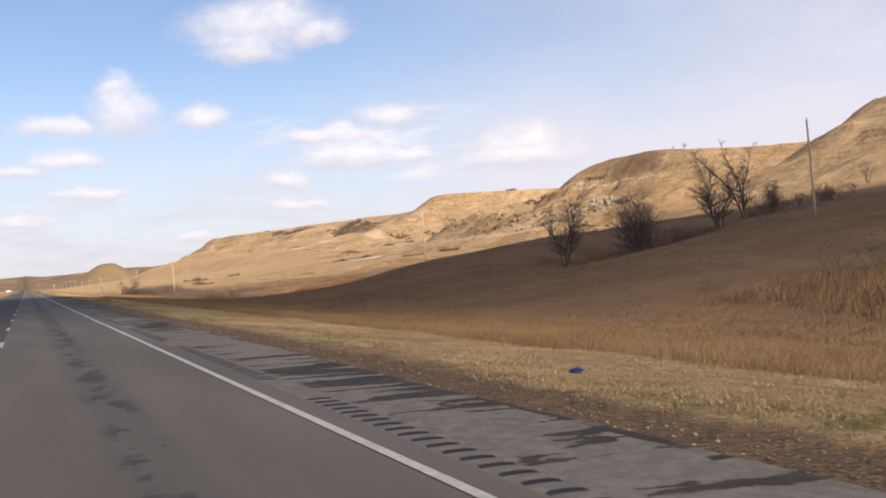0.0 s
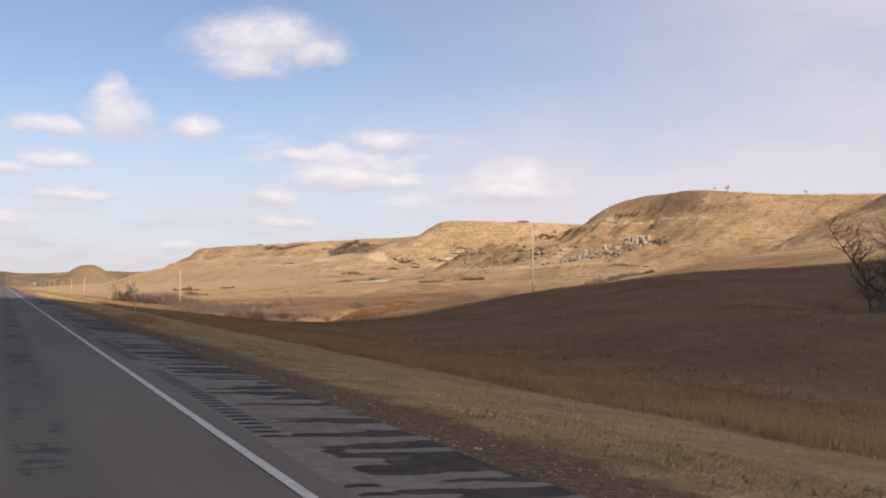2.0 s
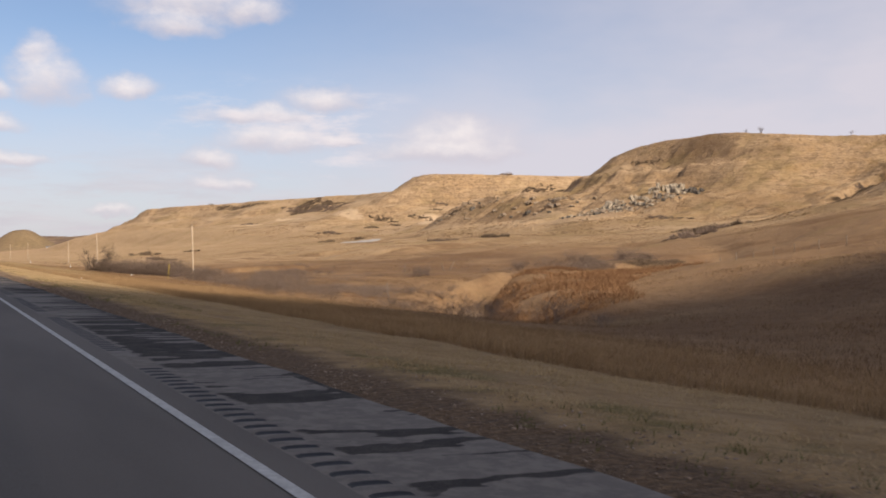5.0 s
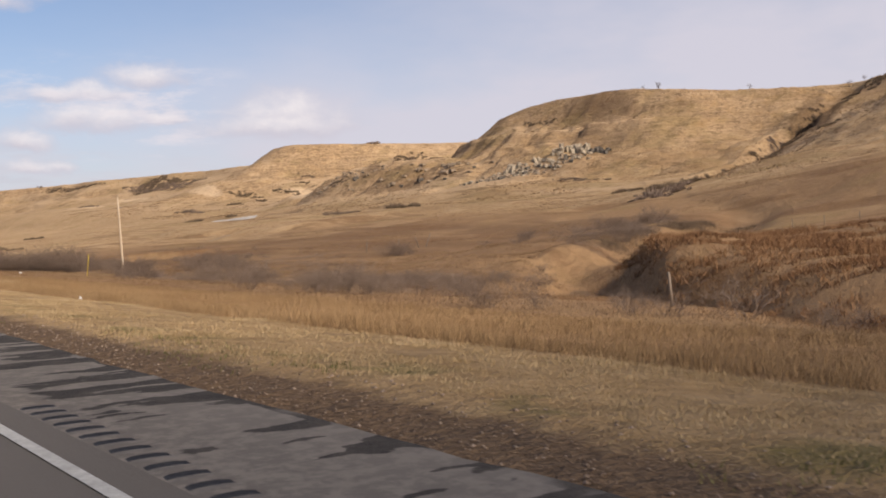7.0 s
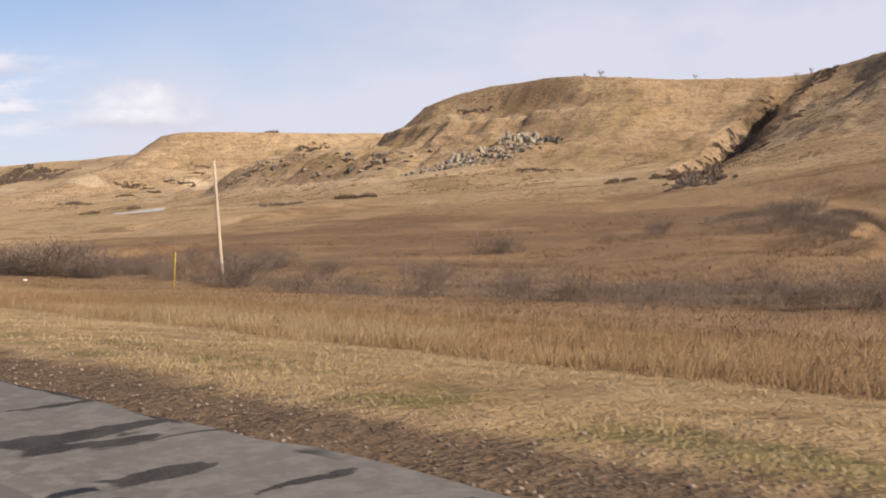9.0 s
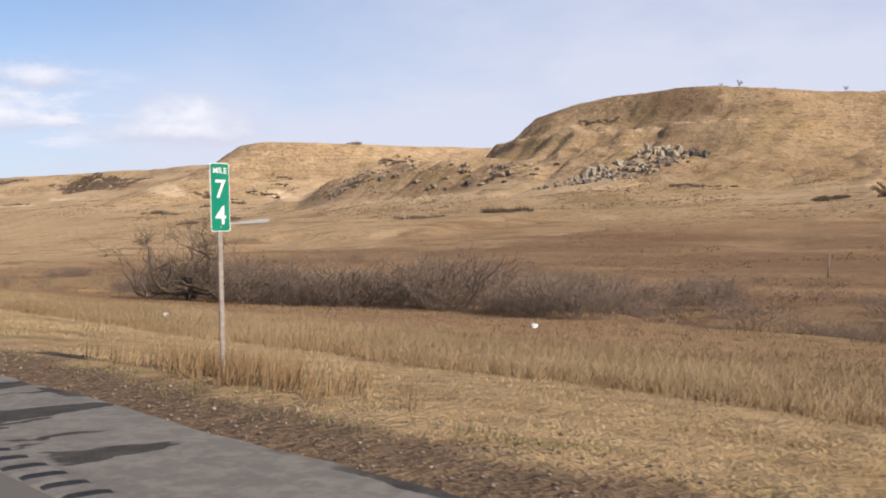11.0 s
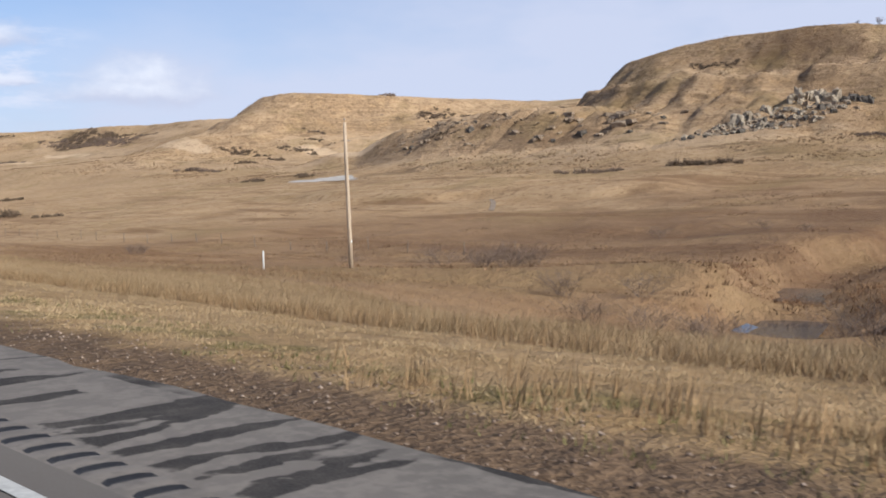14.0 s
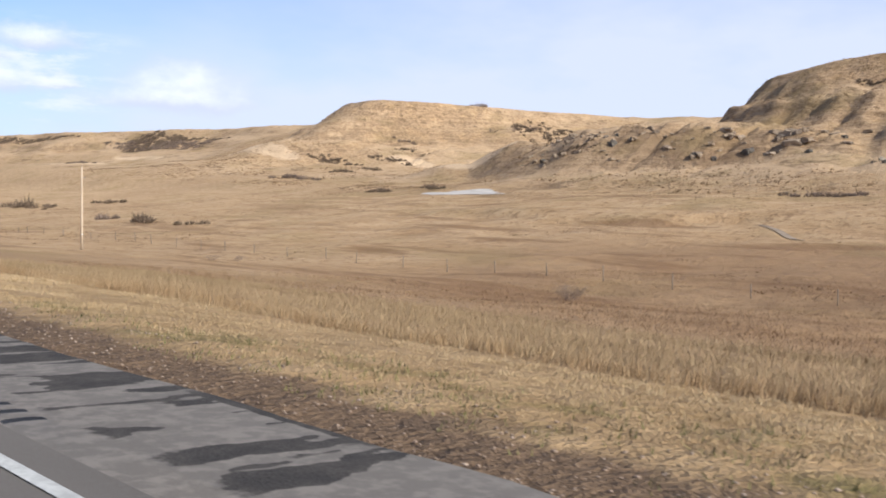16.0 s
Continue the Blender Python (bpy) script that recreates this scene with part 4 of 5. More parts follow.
def brush_tangle(x, y, along, across, tall, n, seed, turn=0.0, slim=1.0, mat="", label="dark patch of low brush on the golden slope"):
    """Low brush over an oval on the slope: many small twig tufts."""
    r = np.random.default_rng(seed)
    k = max(3, n // 40)
    a, q = r.uniform(0, math.tau, k), np.sqrt(r.random(k))
    edge = 1 + .25 * np.sin(a * 3 + seed)
    cu, cv = q * edge * across * np.cos(a), q * edge * along * np.sin(a)
    own, rad = r.integers(0, k, n), .28 * min(along, across) + .5
    du, dv = r.normal(0, rad, n), r.normal(0, rad, n)
    dome = .35 + .8 * np.exp(-(du ** 2 + dv ** 2) / (2 * rad ** 2)) * r.uniform(.6, 1.1, k)[own]
    u, v = cu[own] + du, cv[own] + dv
    px, py = x + u * math.cos(turn) - v * math.sin(turn), y + u * math.sin(turn) + v * math.cos(turn)
    pz = height(px, py)
    t = 7
    base = np.repeat(np.stack([px, py, pz], -1), t, 0)
    m = len(base)
    ang, hh = r.uniform(0, math.tau, m), r.uniform(.4, .9, m) * tall * .8 * np.repeat(dome * (.75 + .5 * fuzz(px, py, 5, 61)), t)
    w = hh * r.uniform(.10, .22, m) * slim
    off = r.normal(0, .3 * tall, (m, 2))
    p0 = base + np.stack([off[:, 0], off[:, 1], np.full(m, -.15)], -1)
    side = np.stack([np.cos(ang) * w, np.sin(ang) * w, np.zeros(m)], -1)
    tip = p0 + np.stack([r.normal(0, .55, m) * hh, r.normal(0, .55, m) * hh, hh * r.uniform(.5, 1, m)], -1)
    verts = np.stack([p0 - side, p0 + side, tip], 1).reshape(-1, 3)
    ob = new("brush_patch", raw_mesh("brush_patch", verts, np.arange(m * 3).reshape(-1, 3), M[mat or ("juniper" if seed % 3 else "shrub")]))
    tagged(ob, label, "brush", "hillside brush", kind="stuff")


def brush_patch(x, y, along, across, tall, seed, turn=0.0, mat="juniper", label="dark patch of low brush on the golden slope", close=1.0):
    """Brush over an oval on the slope: domed bushes side by side, each of many small twig tufts."""
    r = np.random.default_rng(seed)
    wide = .75 * tall
    k = max(3, int(close * 1.3 * along * across / (wide * wide)))
    a, q = r.uniform(0, math.tau, k), np.sqrt(r.random(k))
    edge = 1 + .28 * np.sin(a * 3 + seed) + .14 * np.sin(a * 7 + 2 * seed)
    cu, cv = q * edge * across * np.cos(a), q * edge * along * np.sin(a)
    size = r.uniform(.4, 1.2, k) * (1.1 - .5 * q)
    t = 80
    own = np.repeat(np.arange(k), t)
    m = k * t
    b, w = r.uniform(0, math.tau, m), np.sqrt(r.random(m))
    u, v = cu[own] + np.cos(b) * w * wide * size[own], cv[own] + np.sin(b) * w * wide * size[own]
    px, py = x + u * math.cos(turn) - v * math.sin(turn), y + u * math.sin(turn) + v * math.cos(turn)
    dome = tall * (.8 + .45 * fuzz(px, py, 4.5, seed)) * size[own] * np.sqrt(np.clip(1.06 - w * w, 0, 1)) * r.uniform(.7, 1.1, m)
    p0 = np.stack([px, py, height(px, py) + dome * r.uniform(-.05, .5, m)], -1)
    ang, half = r.uniform(0, math.tau, m), tall * r.uniform(.025, .06, m)
    side = np.stack([np.cos(ang) * half, np.sin(ang) * half, np.zeros(m)], -1)
    lift = dome * r.uniform(.35, .6, m) + .15
    tip = p0 + np.stack([np.cos(b) * w * lift * .7 + r.normal(0, .15, m) * lift, np.sin(b) * w * lift * .7 + r.normal(0, .15, m) * lift, lift], -1)
    verts = np.stack([p0 - side, p0 + side, tip], 1).reshape(-1, 3)
    ob = new("brush_patch", raw_mesh("brush_patch", verts, np.arange(m * 3).reshape(-1, 3), M[mat]))
    tagged(ob, label, "brush", "hillside brush", kind="stuff")


# centre, half length and half width, height, turn from the road's direction
PATCHES = (
    (381, 1130, 76, 9, 3.0, .09), (388, 1160, 45, 18, 3.2, .0), (345, 1330, 62, 5, 2.6, .24), (290, 1085, 16, 4, 2.2, .1), (145, 730, 9, 3, 3.0, .0),
    (118, 735, 22, 3, 2.2, .15), (102, 645, 6, 2.5, 2.6, .0), (103, 622, 7, 2.5, 2.2, .0), (104, 606, 4, 2, 2.0, .0), (259, 790, 20, 4, 2.4, .0),
    (332, 848, 16, 5, 2.4, .2), (357, 826, 15, 4, 2.2, .2), (455, 852, 7, 5, 3.4, .0), (462, 812, 19, 8, 3.0, .2), (480, 806, 20, 5, 2.8, .2),
    (386, 848, 8, 2, 1.8, .6), (376, 832, 10, 2, 1.8, .2), (219, 488, 10, 4, 2.4, .1), (205, 511, 9, 3, 2.2, .1), (212, 668, 7, 4, 2.4, .0), (228, 660, 6, 3, 2.0, .0),
    (330, 760, 12, 3, 1.8, .1), (300, 800, 9, 3, 1.8, .2), (322, 800, 7, 3, 1.8, .1), (395, 640, 16, 3, 2.6, .2), (285, 640, 9, 2, 1.5, .2), (366, 560, 10, 3, 1.4, .2), (300, 470, 12, 3, 1.4, .3),
)
for k, (x, y, a, b, h, turn) in enumerate(PATCHES):
    brush_patch(x, y, a, b * 1.2, h * (1.6 if 4 <= k <= 9 else 1.15), 60 + k, turn, "juniper" if k % 3 else "shrub", close=1.9 if k < 4 else 1.3)
for k, x in enumerate((205, 225, 248, 275, 300, 322, 342, 360, 378, 398, 420)):
    brush_patch(x, float(knots(x, CREEK_X, BED_Y, 6)) + 1, 7.5, 12, 2.6, 90 + 3 * k, .4, "juniper" if k % 4 else "shrub", "dark brush in the bottom of the ravine", 1.5)
for k, (x, y, a, b, h, n) in enumerate(((88, 265, 1.8, 5, 1.2, 450), (99, 270, 2, 6, 1.5, 700), (111, 275, 2.2, 6, 1.8, 800), (123, 279, 2.2, 7, 2.0, 900), (135, 282, 2.2, 7, 2.0, 900), (148, 287, 2.2, 7, 1.6, 700), (112, 286, 1.8, 7, 1.2, 500), (126, 290, 1.8, 7, 1.2, 500), (104, 279, 2.5, 6, 2.3, 800), (116, 284, 2.5, 6, 2.5, 900), (130, 286, 2.5, 7, 2.5, 900), (142, 290, 2.5, 7, 2.3, 900))):
    brush_tangle(x, y, a, b, h, n, 340 + k, .3, .13, "juniper" if k % 3 else "shrub", "dark leafless brush crowding the creek's cut bank")
for k, (x, y, a, b, h) in enumerate(((238, 372, 5, 10, 1.8), (256, 381, 6, 12, 2.4), (282, 392, 7, 14, 2.8), (304, 400, 7, 12, 2.8), (310, 384, 4, 14, 2.0), (345, 396, 4, 16, 2.0), (375, 398, 4, 13, 1.8), (428, 416, 5, 14, 2.2), (446, 412, 5, 12, 2.0), (250, 400, 4, 10, 1.6))):
    brush_patch(x, y, a, b, h, 160 + k, .35, "juniper", "dark brush spilling out of the ravine's mouth", 1.1)
FILL = "dense tangle of thin leafless twigs along the creek"
for k, (x, y, a, b, h, n) in enumerate(((42, 322, 16, 4, .9, 1700), (42, 344, 16, 4, 1.5, 3000), (44, 362, 15, 6, 1.3, 2600), (54, 375, 9, 4, 1.5, 900), (44, 270, 30, 5, 1.5, 2400), (86, 338, 13, 12, 1.3, 1500), (88, 380, 46, 9, .9, 1500), (70, 309, 13, 8, 1.3, 1400), (75, 111, 4, 10, 1.3, 900), (60, 424, 5, 4, 1.5, 700), (118, 291, 6, 10, 1.9, 900), (138, 306, 5, 10, 2.0, 900), (98, 276, 5, 9, 1.5, 700), (56, 274, 22, 8, 1.7, 3200), (72, 330, 20, 12, 1.1, 2400))):
    brush_tangle(x, y, a, b, h, int(n * 1.6), 300 + k, .3 if k < 3 else 0.0, .085, "shrub", FILL)
for k, (x, y, a, b, h, n) in enumerate(((50, 256, 8, 7, 1.9, 2200), (60, 268, 8, 7, 2.0, 2400), (46, 280, 12, 6, 1.7, 2000), (40, 246, 8, 4, 1.0, 800))):
    brush_tangle(x, y, a, b, h, n, 360 + k, .25, .07, "shrub", "smoky mass of leafless reddish-brown shrubs where the creek bends")
for k, (x, y, a, b, h, n) in enumerate(((38, 210, 14, 5, .8, 1800), (50, 238, 12, 6, .8, 1800), (41, 30, 14, 8, .9, 1500), (57, 386, 6, 8, 1.5, 1900), (50, 300, 30, 12, .6, 2200), (66, 234, 10, 6, .9, 2000), (80, 248, 10, 7, 1.0, 2000), (96, 262, 9, 9, 1.0, 2000), (116, 272, 9, 12, 1.0, 1600), (138, 433, 4, 22, .35, 1800), (152, 434, 3, 12, .35, 900), (64, 400, 3, 15, .5, 1500), (60, 394, 5, 9, .8, 1500))):
    brush_tangle(x, y, a, b, h, n, 320 + k, 0.0, .25, "russet", "rough russet weeds on the bank above the creek")
shrubs(436, 836, 540, 750, 4, 24, 1.4, 3.4, 19, "leafless brown shrubs on the rim of the plateau", True)

# ---- rocks ----


def rock_mesh(seed, sx, sy, sz, mat="rock"):
    r = np.random.default_rng(seed)
    bm = bmesh.new()
    bmesh.ops.create_cube(bm, size=2)
    bmesh.ops.subdivide_edges(bm, edges=bm.edges[:], cuts=2, use_grid_fill=True)
    for v in bm.verts:
        n = v.co.normalized()
        v.co = v.co.lerp(n * 1.2, .14)
        v.co *= 1 + .17 * float(r.normal())
        v.co = Vector((v.co.x * sx, v.co.y * sy, v.co.z * sz))
    me = bpy.data.meshes.new("rock")
    bm.to_mesh(me)
    bm.free()
    me.materials.append(M[mat])
    return me


slabs = [rock_mesh(k, .8, 1.0, 2.0 + .5 * (k % 3)) for k in range(6)]
rubble = [rock_mesh(20 + k, 1.2, 1.4, .9) for k in range(4)]
clods = [rock_mesh(40 + k, 1.2, 1.5, .9, "clay_rock") for k in range(4)]
# darker rocks, set at the outcrop's end and among rubble and ledges
dark_slabs = [rock_mesh(60 + k, 1.3, 1.2, 1.5, "dark_rock") for k in range(3)]
rng = random.Random(77)
outcrop = thing("rock_outcrop", "pale sandstone outcrop of upright slabs over rubble", "rock outcrop")


def set_rock(name, mesh, x, y, sizes, tilt, parent, label=""):
    ob = part(name, mesh, parent, label)
    ob.location = (x, y, float(height(x, y)) + .1)
    ob.scale, ob.rotation_euler = sizes, (rng.uniform(-tilt, tilt), rng.uniform(-tilt, tilt) + .15, rng.uniform(0, 6.3))


for k in range(58):
    u = rng.random() ** .8
    x, y = 304 + 33 * min(1, u * 1.6) + rng.uniform(-3.5, 2.5), 524 - 26 * u + rng.uniform(-2.5, 2.5)
    g = rng.uniform(.5, 1.2)
    set_rock("slab", slabs[rng.randrange(6)], x, y, (g * rng.uniform(.8, 1.4), g, g * rng.uniform(.6, 1.15)), .38, outcrop)
for k in range(9):
    g = rng.uniform(.5, 1.1)
    set_rock("dark_boulder", dark_slabs[k % 3], 339 + rng.uniform(-2, 4), 497 - k * .9 + rng.uniform(-2, 2), (g, g * 1.2, g), .4, outcrop, "dark grey-brown boulder")
for k in range(230):
    u, down = rng.random(), rng.random() ** 1.3
    x, y = 302 + 33 * u - 20 * down, 523 - 28 * u + rng.uniform(-9, 9) + 6 * down
    g = rng.uniform(.2, .95) * (1 - .4 * down)
    set_rock("boulder", (rubble + clods + rubble[:2] + dark_slabs[:1])[rng.randrange(11)], x, y, (g, g, g), .5, outcrop)
ledge = thing("rock_ledge", "weathered brown rock ledges on the lower slope", "rock ledge")
for k in range(90):
    y = rng.uniform(548, 668)
    x = float(knots(y, (540, 560, 610, 650, 690), (320, 310, 302, 293, 306))) + rng.uniform(-17, 6)
    g = rng.uniform(.25, .95) * (1.25 if 562 < y < 596 else .8)
    set_rock("boulder", (clods + clods + dark_slabs[:1])[rng.randrange(9)], x, y, (g, g * 1.5, g), .3, ledge)

# ---- poles, signs, posts ----


def tube(rings, sides=12, cap=True):
    """A closed tube through rings of (x, y, z, radius)."""
    bm = bmesh.new()
    loops = []
    for x, y, z, r in rings:
        loops.append([bm.verts.new((x + r * math.cos(math.tau * k / sides), y + r * math.sin(math.tau * k / sides), z)) for k in range(sides)])
    for a, b in zip(loops, loops[1:]):
        for k in range(sides):
            bm.faces.new((a[k], a[(k + 1) % sides], b[(k + 1) % sides], b[k]))
    bm.faces.new(loops[0][::-1])
    bm.faces.new(loops[-1])
    for f in bm.faces:
        f.smooth = len(f.verts) == 4
    return bm


def box(x0, x1, y0, y1, z0, z1, bevel=0.0):
    bm = bmesh.new()
    bmesh.ops.create_cube(bm, size=1)
    for v in bm.verts:
        v.co = Vector(((x0 + x1) / 2 + v.co.x * (x1 - x0), (y0 + y1) / 2 + v.co.y * (y1 - y0), (z0 + z1) / 2 + v.co.z * (z1 - z0)))
    if bevel:
        bmesh.ops.bevel(bm, geom=bm.edges[:], offset=bevel, segments=2, affect="EDGES")
    return bm


def utility_pole(x, y, tall, tilt=(0, 0)):
    p = thing("utility_pole", "weathered brown wooden utility pole in the grass", "utility pole", "poles along the road", at=(x, y, float(height(x, y))))
    p.rotation_euler = (tilt[0], tilt[1], 0)
    part("shaft", (tube([(0, 0, -.5, .165), (0, 0, tall * .3, .15), (0, 0, tall * .7, .125), (0, 0, tall, .105)]), M["pole_wood"]), p)
    part("insulator", (tube([(0, 0, tall, .02), (0, 0, tall + .16, .02), (0, 0, tall + .17, .06), (0, 0, tall + .24, .06), (0, 0, tall + .28, .03)], 8), M["steel"]), p, "pin insulator on top")
    part("bracket", (box(.1, .45, -.02, .02, tall - 1.25, tall - 1.2), M["steel"]), p)
    part("tag", (box(-.06, .06, -.175, -.16, 1.75, 1.9, .004), M["sign_white"]), p, "small pale number tag")
    return p


for k, (x, y, h) in enumerate(((86.5, 85.5, 11.6), (76.8, 184.2, 10.9), (41, 300.3, 9.6), (42.5, 418.7, 9.9))):
    utility_pole(x, y, h, (-.012, -.014))
for k in range(13):
    utility_pole(48.5 if k == 0 else 43.5 + .1 * k, 533 + 117.8 * k, 9.8, (-.01 * math.sin(k * 2.1), .012 * math.sin(k * 1.3)))


def guy_marker(x, y, lean_x, lean_y, tall, mat, label):
    g = thing("guy_marker", label, "guy wire marker", at=(x, y, float(height(x, y))))
    part("sleeve", (tube([(0, 0, 0, .035), (lean_x * .5, lean_y * .5, tall * .5, .035), (lean_x, lean_y, tall, .035)], 8), mat), g)
    part("wire", (tube([(lean_x, lean_y, tall, .008), (lean_x * 1.6, lean_y * 1.6, tall * 1.6, .008)], 5), M["steel"]), g, "thin steel guy wire")


guy_marker(36.4, 299.6, .35, .1, 2.55, M["yellow"], "bright yellow plastic sleeve on a leaning guy wire")
guy_marker(95, 86.5, -1.6, .2, 2.6, M["pole_wood"], "pale leaning guy stake beside a pole")


def letters(text, tall, x, z, parent, label):
    cu = bpy.data.curves.new("lettering", "FONT")
    cu.body, cu.size, cu.align_x, cu.extrude, cu.offset = text, tall / .72, "CENTER", .0012, .0035 * tall / .25
    src = new("lettering", cu)
    me = bpy.data.meshes.new_from_object(src.evaluated_get(bpy.context.evaluated_depsgraph_get()))
    bpy.data.objects.remove(src)
    bpy.data.curves.remove(cu)
    me.materials.clear()
    me.materials.append(M["sign_white"])
    me.transform(pose(x, -.0105, z, 90))
    part("lettering", me, parent, label)


def plate(w, h, r, y, depth, z0, mat):
    """Upright plate with rounded corners, facing back along the road."""
    bm, ring = bmesh.new(), []
    for cx2, cz, a0 in ((w / 2 - r, h / 2 - r, 0), (-w / 2 + r, h / 2 - r, 90), (-w / 2 + r, -h / 2 + r, 180), (w / 2 - r, -h / 2 + r, 270)):
        for k in range(5):
            a = radians(a0 + k * 22.5)
            ring.append(bm.verts.new((cx2 + r * math.cos(a), y, z0 + h / 2 + cz + r * math.sin(a))))
    face = bm.faces.new(ring)
    out = bmesh.ops.extrude_face_region(bm, geom=[face])
    for v in out["geom"]:
        if isinstance(v, bmesh.types.BMVert):
            v.co.y += depth
    bmesh.ops.recalc_face_normals(bm, faces=bm.faces[:])
    return bm, mat


def mile_marker(x, y):
    z = float(height(x, y))
    s = thing("mile_marker", "green highway mile marker on a steel post in tall grass", "road sign", at=(x, y, z), turn=radians(4))
    low = 1.66 - z
    part("post", (box(-.035, .035, .012, .045, -.3, low + .8, .006), M["steel"]), s, "weathered galvanised post")
    part("board", plate(.305, .914, .035, -.001, .004, low, M["sign_white"]), s, "white edged board")
    part("face", plate(.281, .890, .03, -.007, .005, low + .012, M["sign_green"]), s, "green reflective face")
    letters("MILE", .078, 0, low + .775, s, "white word")
    letters("7", .25, 0, low + .45, s, "white numeral")
    letters("4", .25, 0, low + .10, s, "white numeral")
    for dz in (.06, .85):
        part("bolt", (box(-.012, .012, -.014, -.006, low + dz - .012, low + dz + .012, .003), M["steel"]), s)


mile_marker(6.82, 301.7)


def delineator(x, y, top=1.24):
    z = float(height(x, y))
    s = thing("delineator", "roadside delineator post with a white diamond reflector", "delineator", "delineators", at=(x, y, z))
    part("post", (box(-.03, .03, 0, .025, -.3, top - .04 - z, .005), M["steel"]), s)
    bm = box(-.075, .075, -.012, -.002, -.075, .075, .003)
    bmesh.ops.rotate(bm, verts=bm.verts, matrix=Matrix.Rotation(radians(45), 3, "Y"))
    bmesh.ops.translate(bm, verts=bm.verts, vec=(0, 0, top - z))
    part("reflector", (bm, M["sign_white"]), s, "white diamond reflector")


delineator(6.9, 364.3)
delineator(6.9, 110.0, 1.47)


def fence_post(x, y, tall=1.25, lean=0.0, mat="post_wood", name="fence_post", label="thin weathered wooden fence post in the grass", r=.05):
    bm = tube([(0, 0, -.3, r), (lean * .5, 0, tall * .5, r * .95), (lean, 0, tall, r * .85), (lean, 0, tall + .03, r * .4)], 7)
    me = bpy.data.meshes.new(name)
    bm.to_mesh(me)
    bm.free()
    me.materials.append(M[mat])
    ob = new(name, me)
    ob.location = (x, y, float(height(x, y)))
    tagged(ob, label, "fence post", "fence posts")


rng = random.Random(5)
for k in range(30):
    fence_post(66.5 + rng.uniform(-.6, .6), 424 + 6.6 * k, rng.uniform(1.1, 1.4), rng.uniform(-.12, .12))
for k in range(9):
    fence_post(92 + 3.2 * k, 205 + 6.5 * k, rng.uniform(1.1, 1.4), rng.uniform(-.1, .1))
fence_post(35.2, 418.6, 1.15, 0, "sign_white", "marker_post", "short white utility marker post", .06)
fence_post(37.0, 560.0, 1.15, 0, "sign_white", "marker_post", "short white utility marker post", .06)
for x, y, h, l in ((103, 329, 2.0, .1), (105.5, 326, 2.2, -.9), (106.5, 325.5, 2.6, 1.4), (99, 334, 2.4, .3), (39.5, 216, 1.8, -.2), (60, 300, 2.1, .4)):
    fence_post(x, y, h, l, "post_wood", "dead_stub", "broken grey dead trunk standing in the grass", .09)

# ---- litter on the verge ----


def litter(name, label, x, y, size, mat, seed):
    r = np.random.default_rng(seed)
    bm = bmesh.new()
    bmesh.ops.create_icosphere(bm, subdivisions=2, radius=1)
    for v in bm.verts:
        v.co = Vector((v.co.x * size[0], v.co.y * size[1], v.co.z * size[2])) * (1 + .3 * float(r.normal()) * .5)
    me = bpy.data.meshes.new(name)
    bm.to_mesh(me)
    bm.free()
    me.materials.append(mat)
    ob = new(name, me)
    ob.location = (x, y, float(height(x, y)) + size[2] * .6)
    tagged(ob, label, "litter")


M["blue_rag"] = make_material("blue_rag", plain((0.015, 0.02, 0.09), (0.03, 0.045, 0.18), 9.0, 0.9))
litter("rag", "crumpled dark blue rag lying in the grass", 7.6, 13.0, (.13, .09, .06), M["blue_rag"], 1)
litter("plastic_bag", "crumpled white plastic bag caught in the grass", 33.9, 319.3, (.19, .16, .13), M["sign_white"], 2)
litter("plastic_cup", "white plastic tub half sunk in the tall grass", 17.9, 324.3, (.12, .16, .12), M["sign_white"], 3)
litter("plastic_cup", "small white litter at the edge of the tall grass", 12.2, 224.0, (.06, .06, .09), M["sign_white"], 4)


def pipe_piece(x, y):
    p = thing("pipe_piece", "short piece of white plastic pipe on the verge", "pipe", at=(x, y, float(height(x, y)) + .05), turn=.35)
    for dx, l, r in ((0, .36, .025), (-.2, .05, .045), (.19, .04, .04)):
        bm = tube([(0, 0, dx - l / 2, r), (0, 0, dx + l / 2, r)], 10)
        bmesh.ops.rotate(bm, verts=bm.verts, matrix=Matrix.Rotation(radians(90), 3, "Y"))
        part("pipe", (bm, M["sign_white"]), p)


pipe_piece(6.6, 131.3)

# ---- far farm buildings ----
M["wall_white"] = make_material("white_siding", plain((0.66, 0.65, 0.62), (0.78, 0.77, 0.74), 1.5, 0.7, stretch=(1, 1, 6)))
M["roof_grey"] = make_material("grey_roof", plain((0.16, 0.15, 0.15), (0.26, 0.25, 0.25), 1.0, 0.8))
M["pane"] = make_material("window_glass", plain((0.03, 0.035, 0.045), (0.05, 0.055, 0.065), 1.0, 0.1, 0.6))


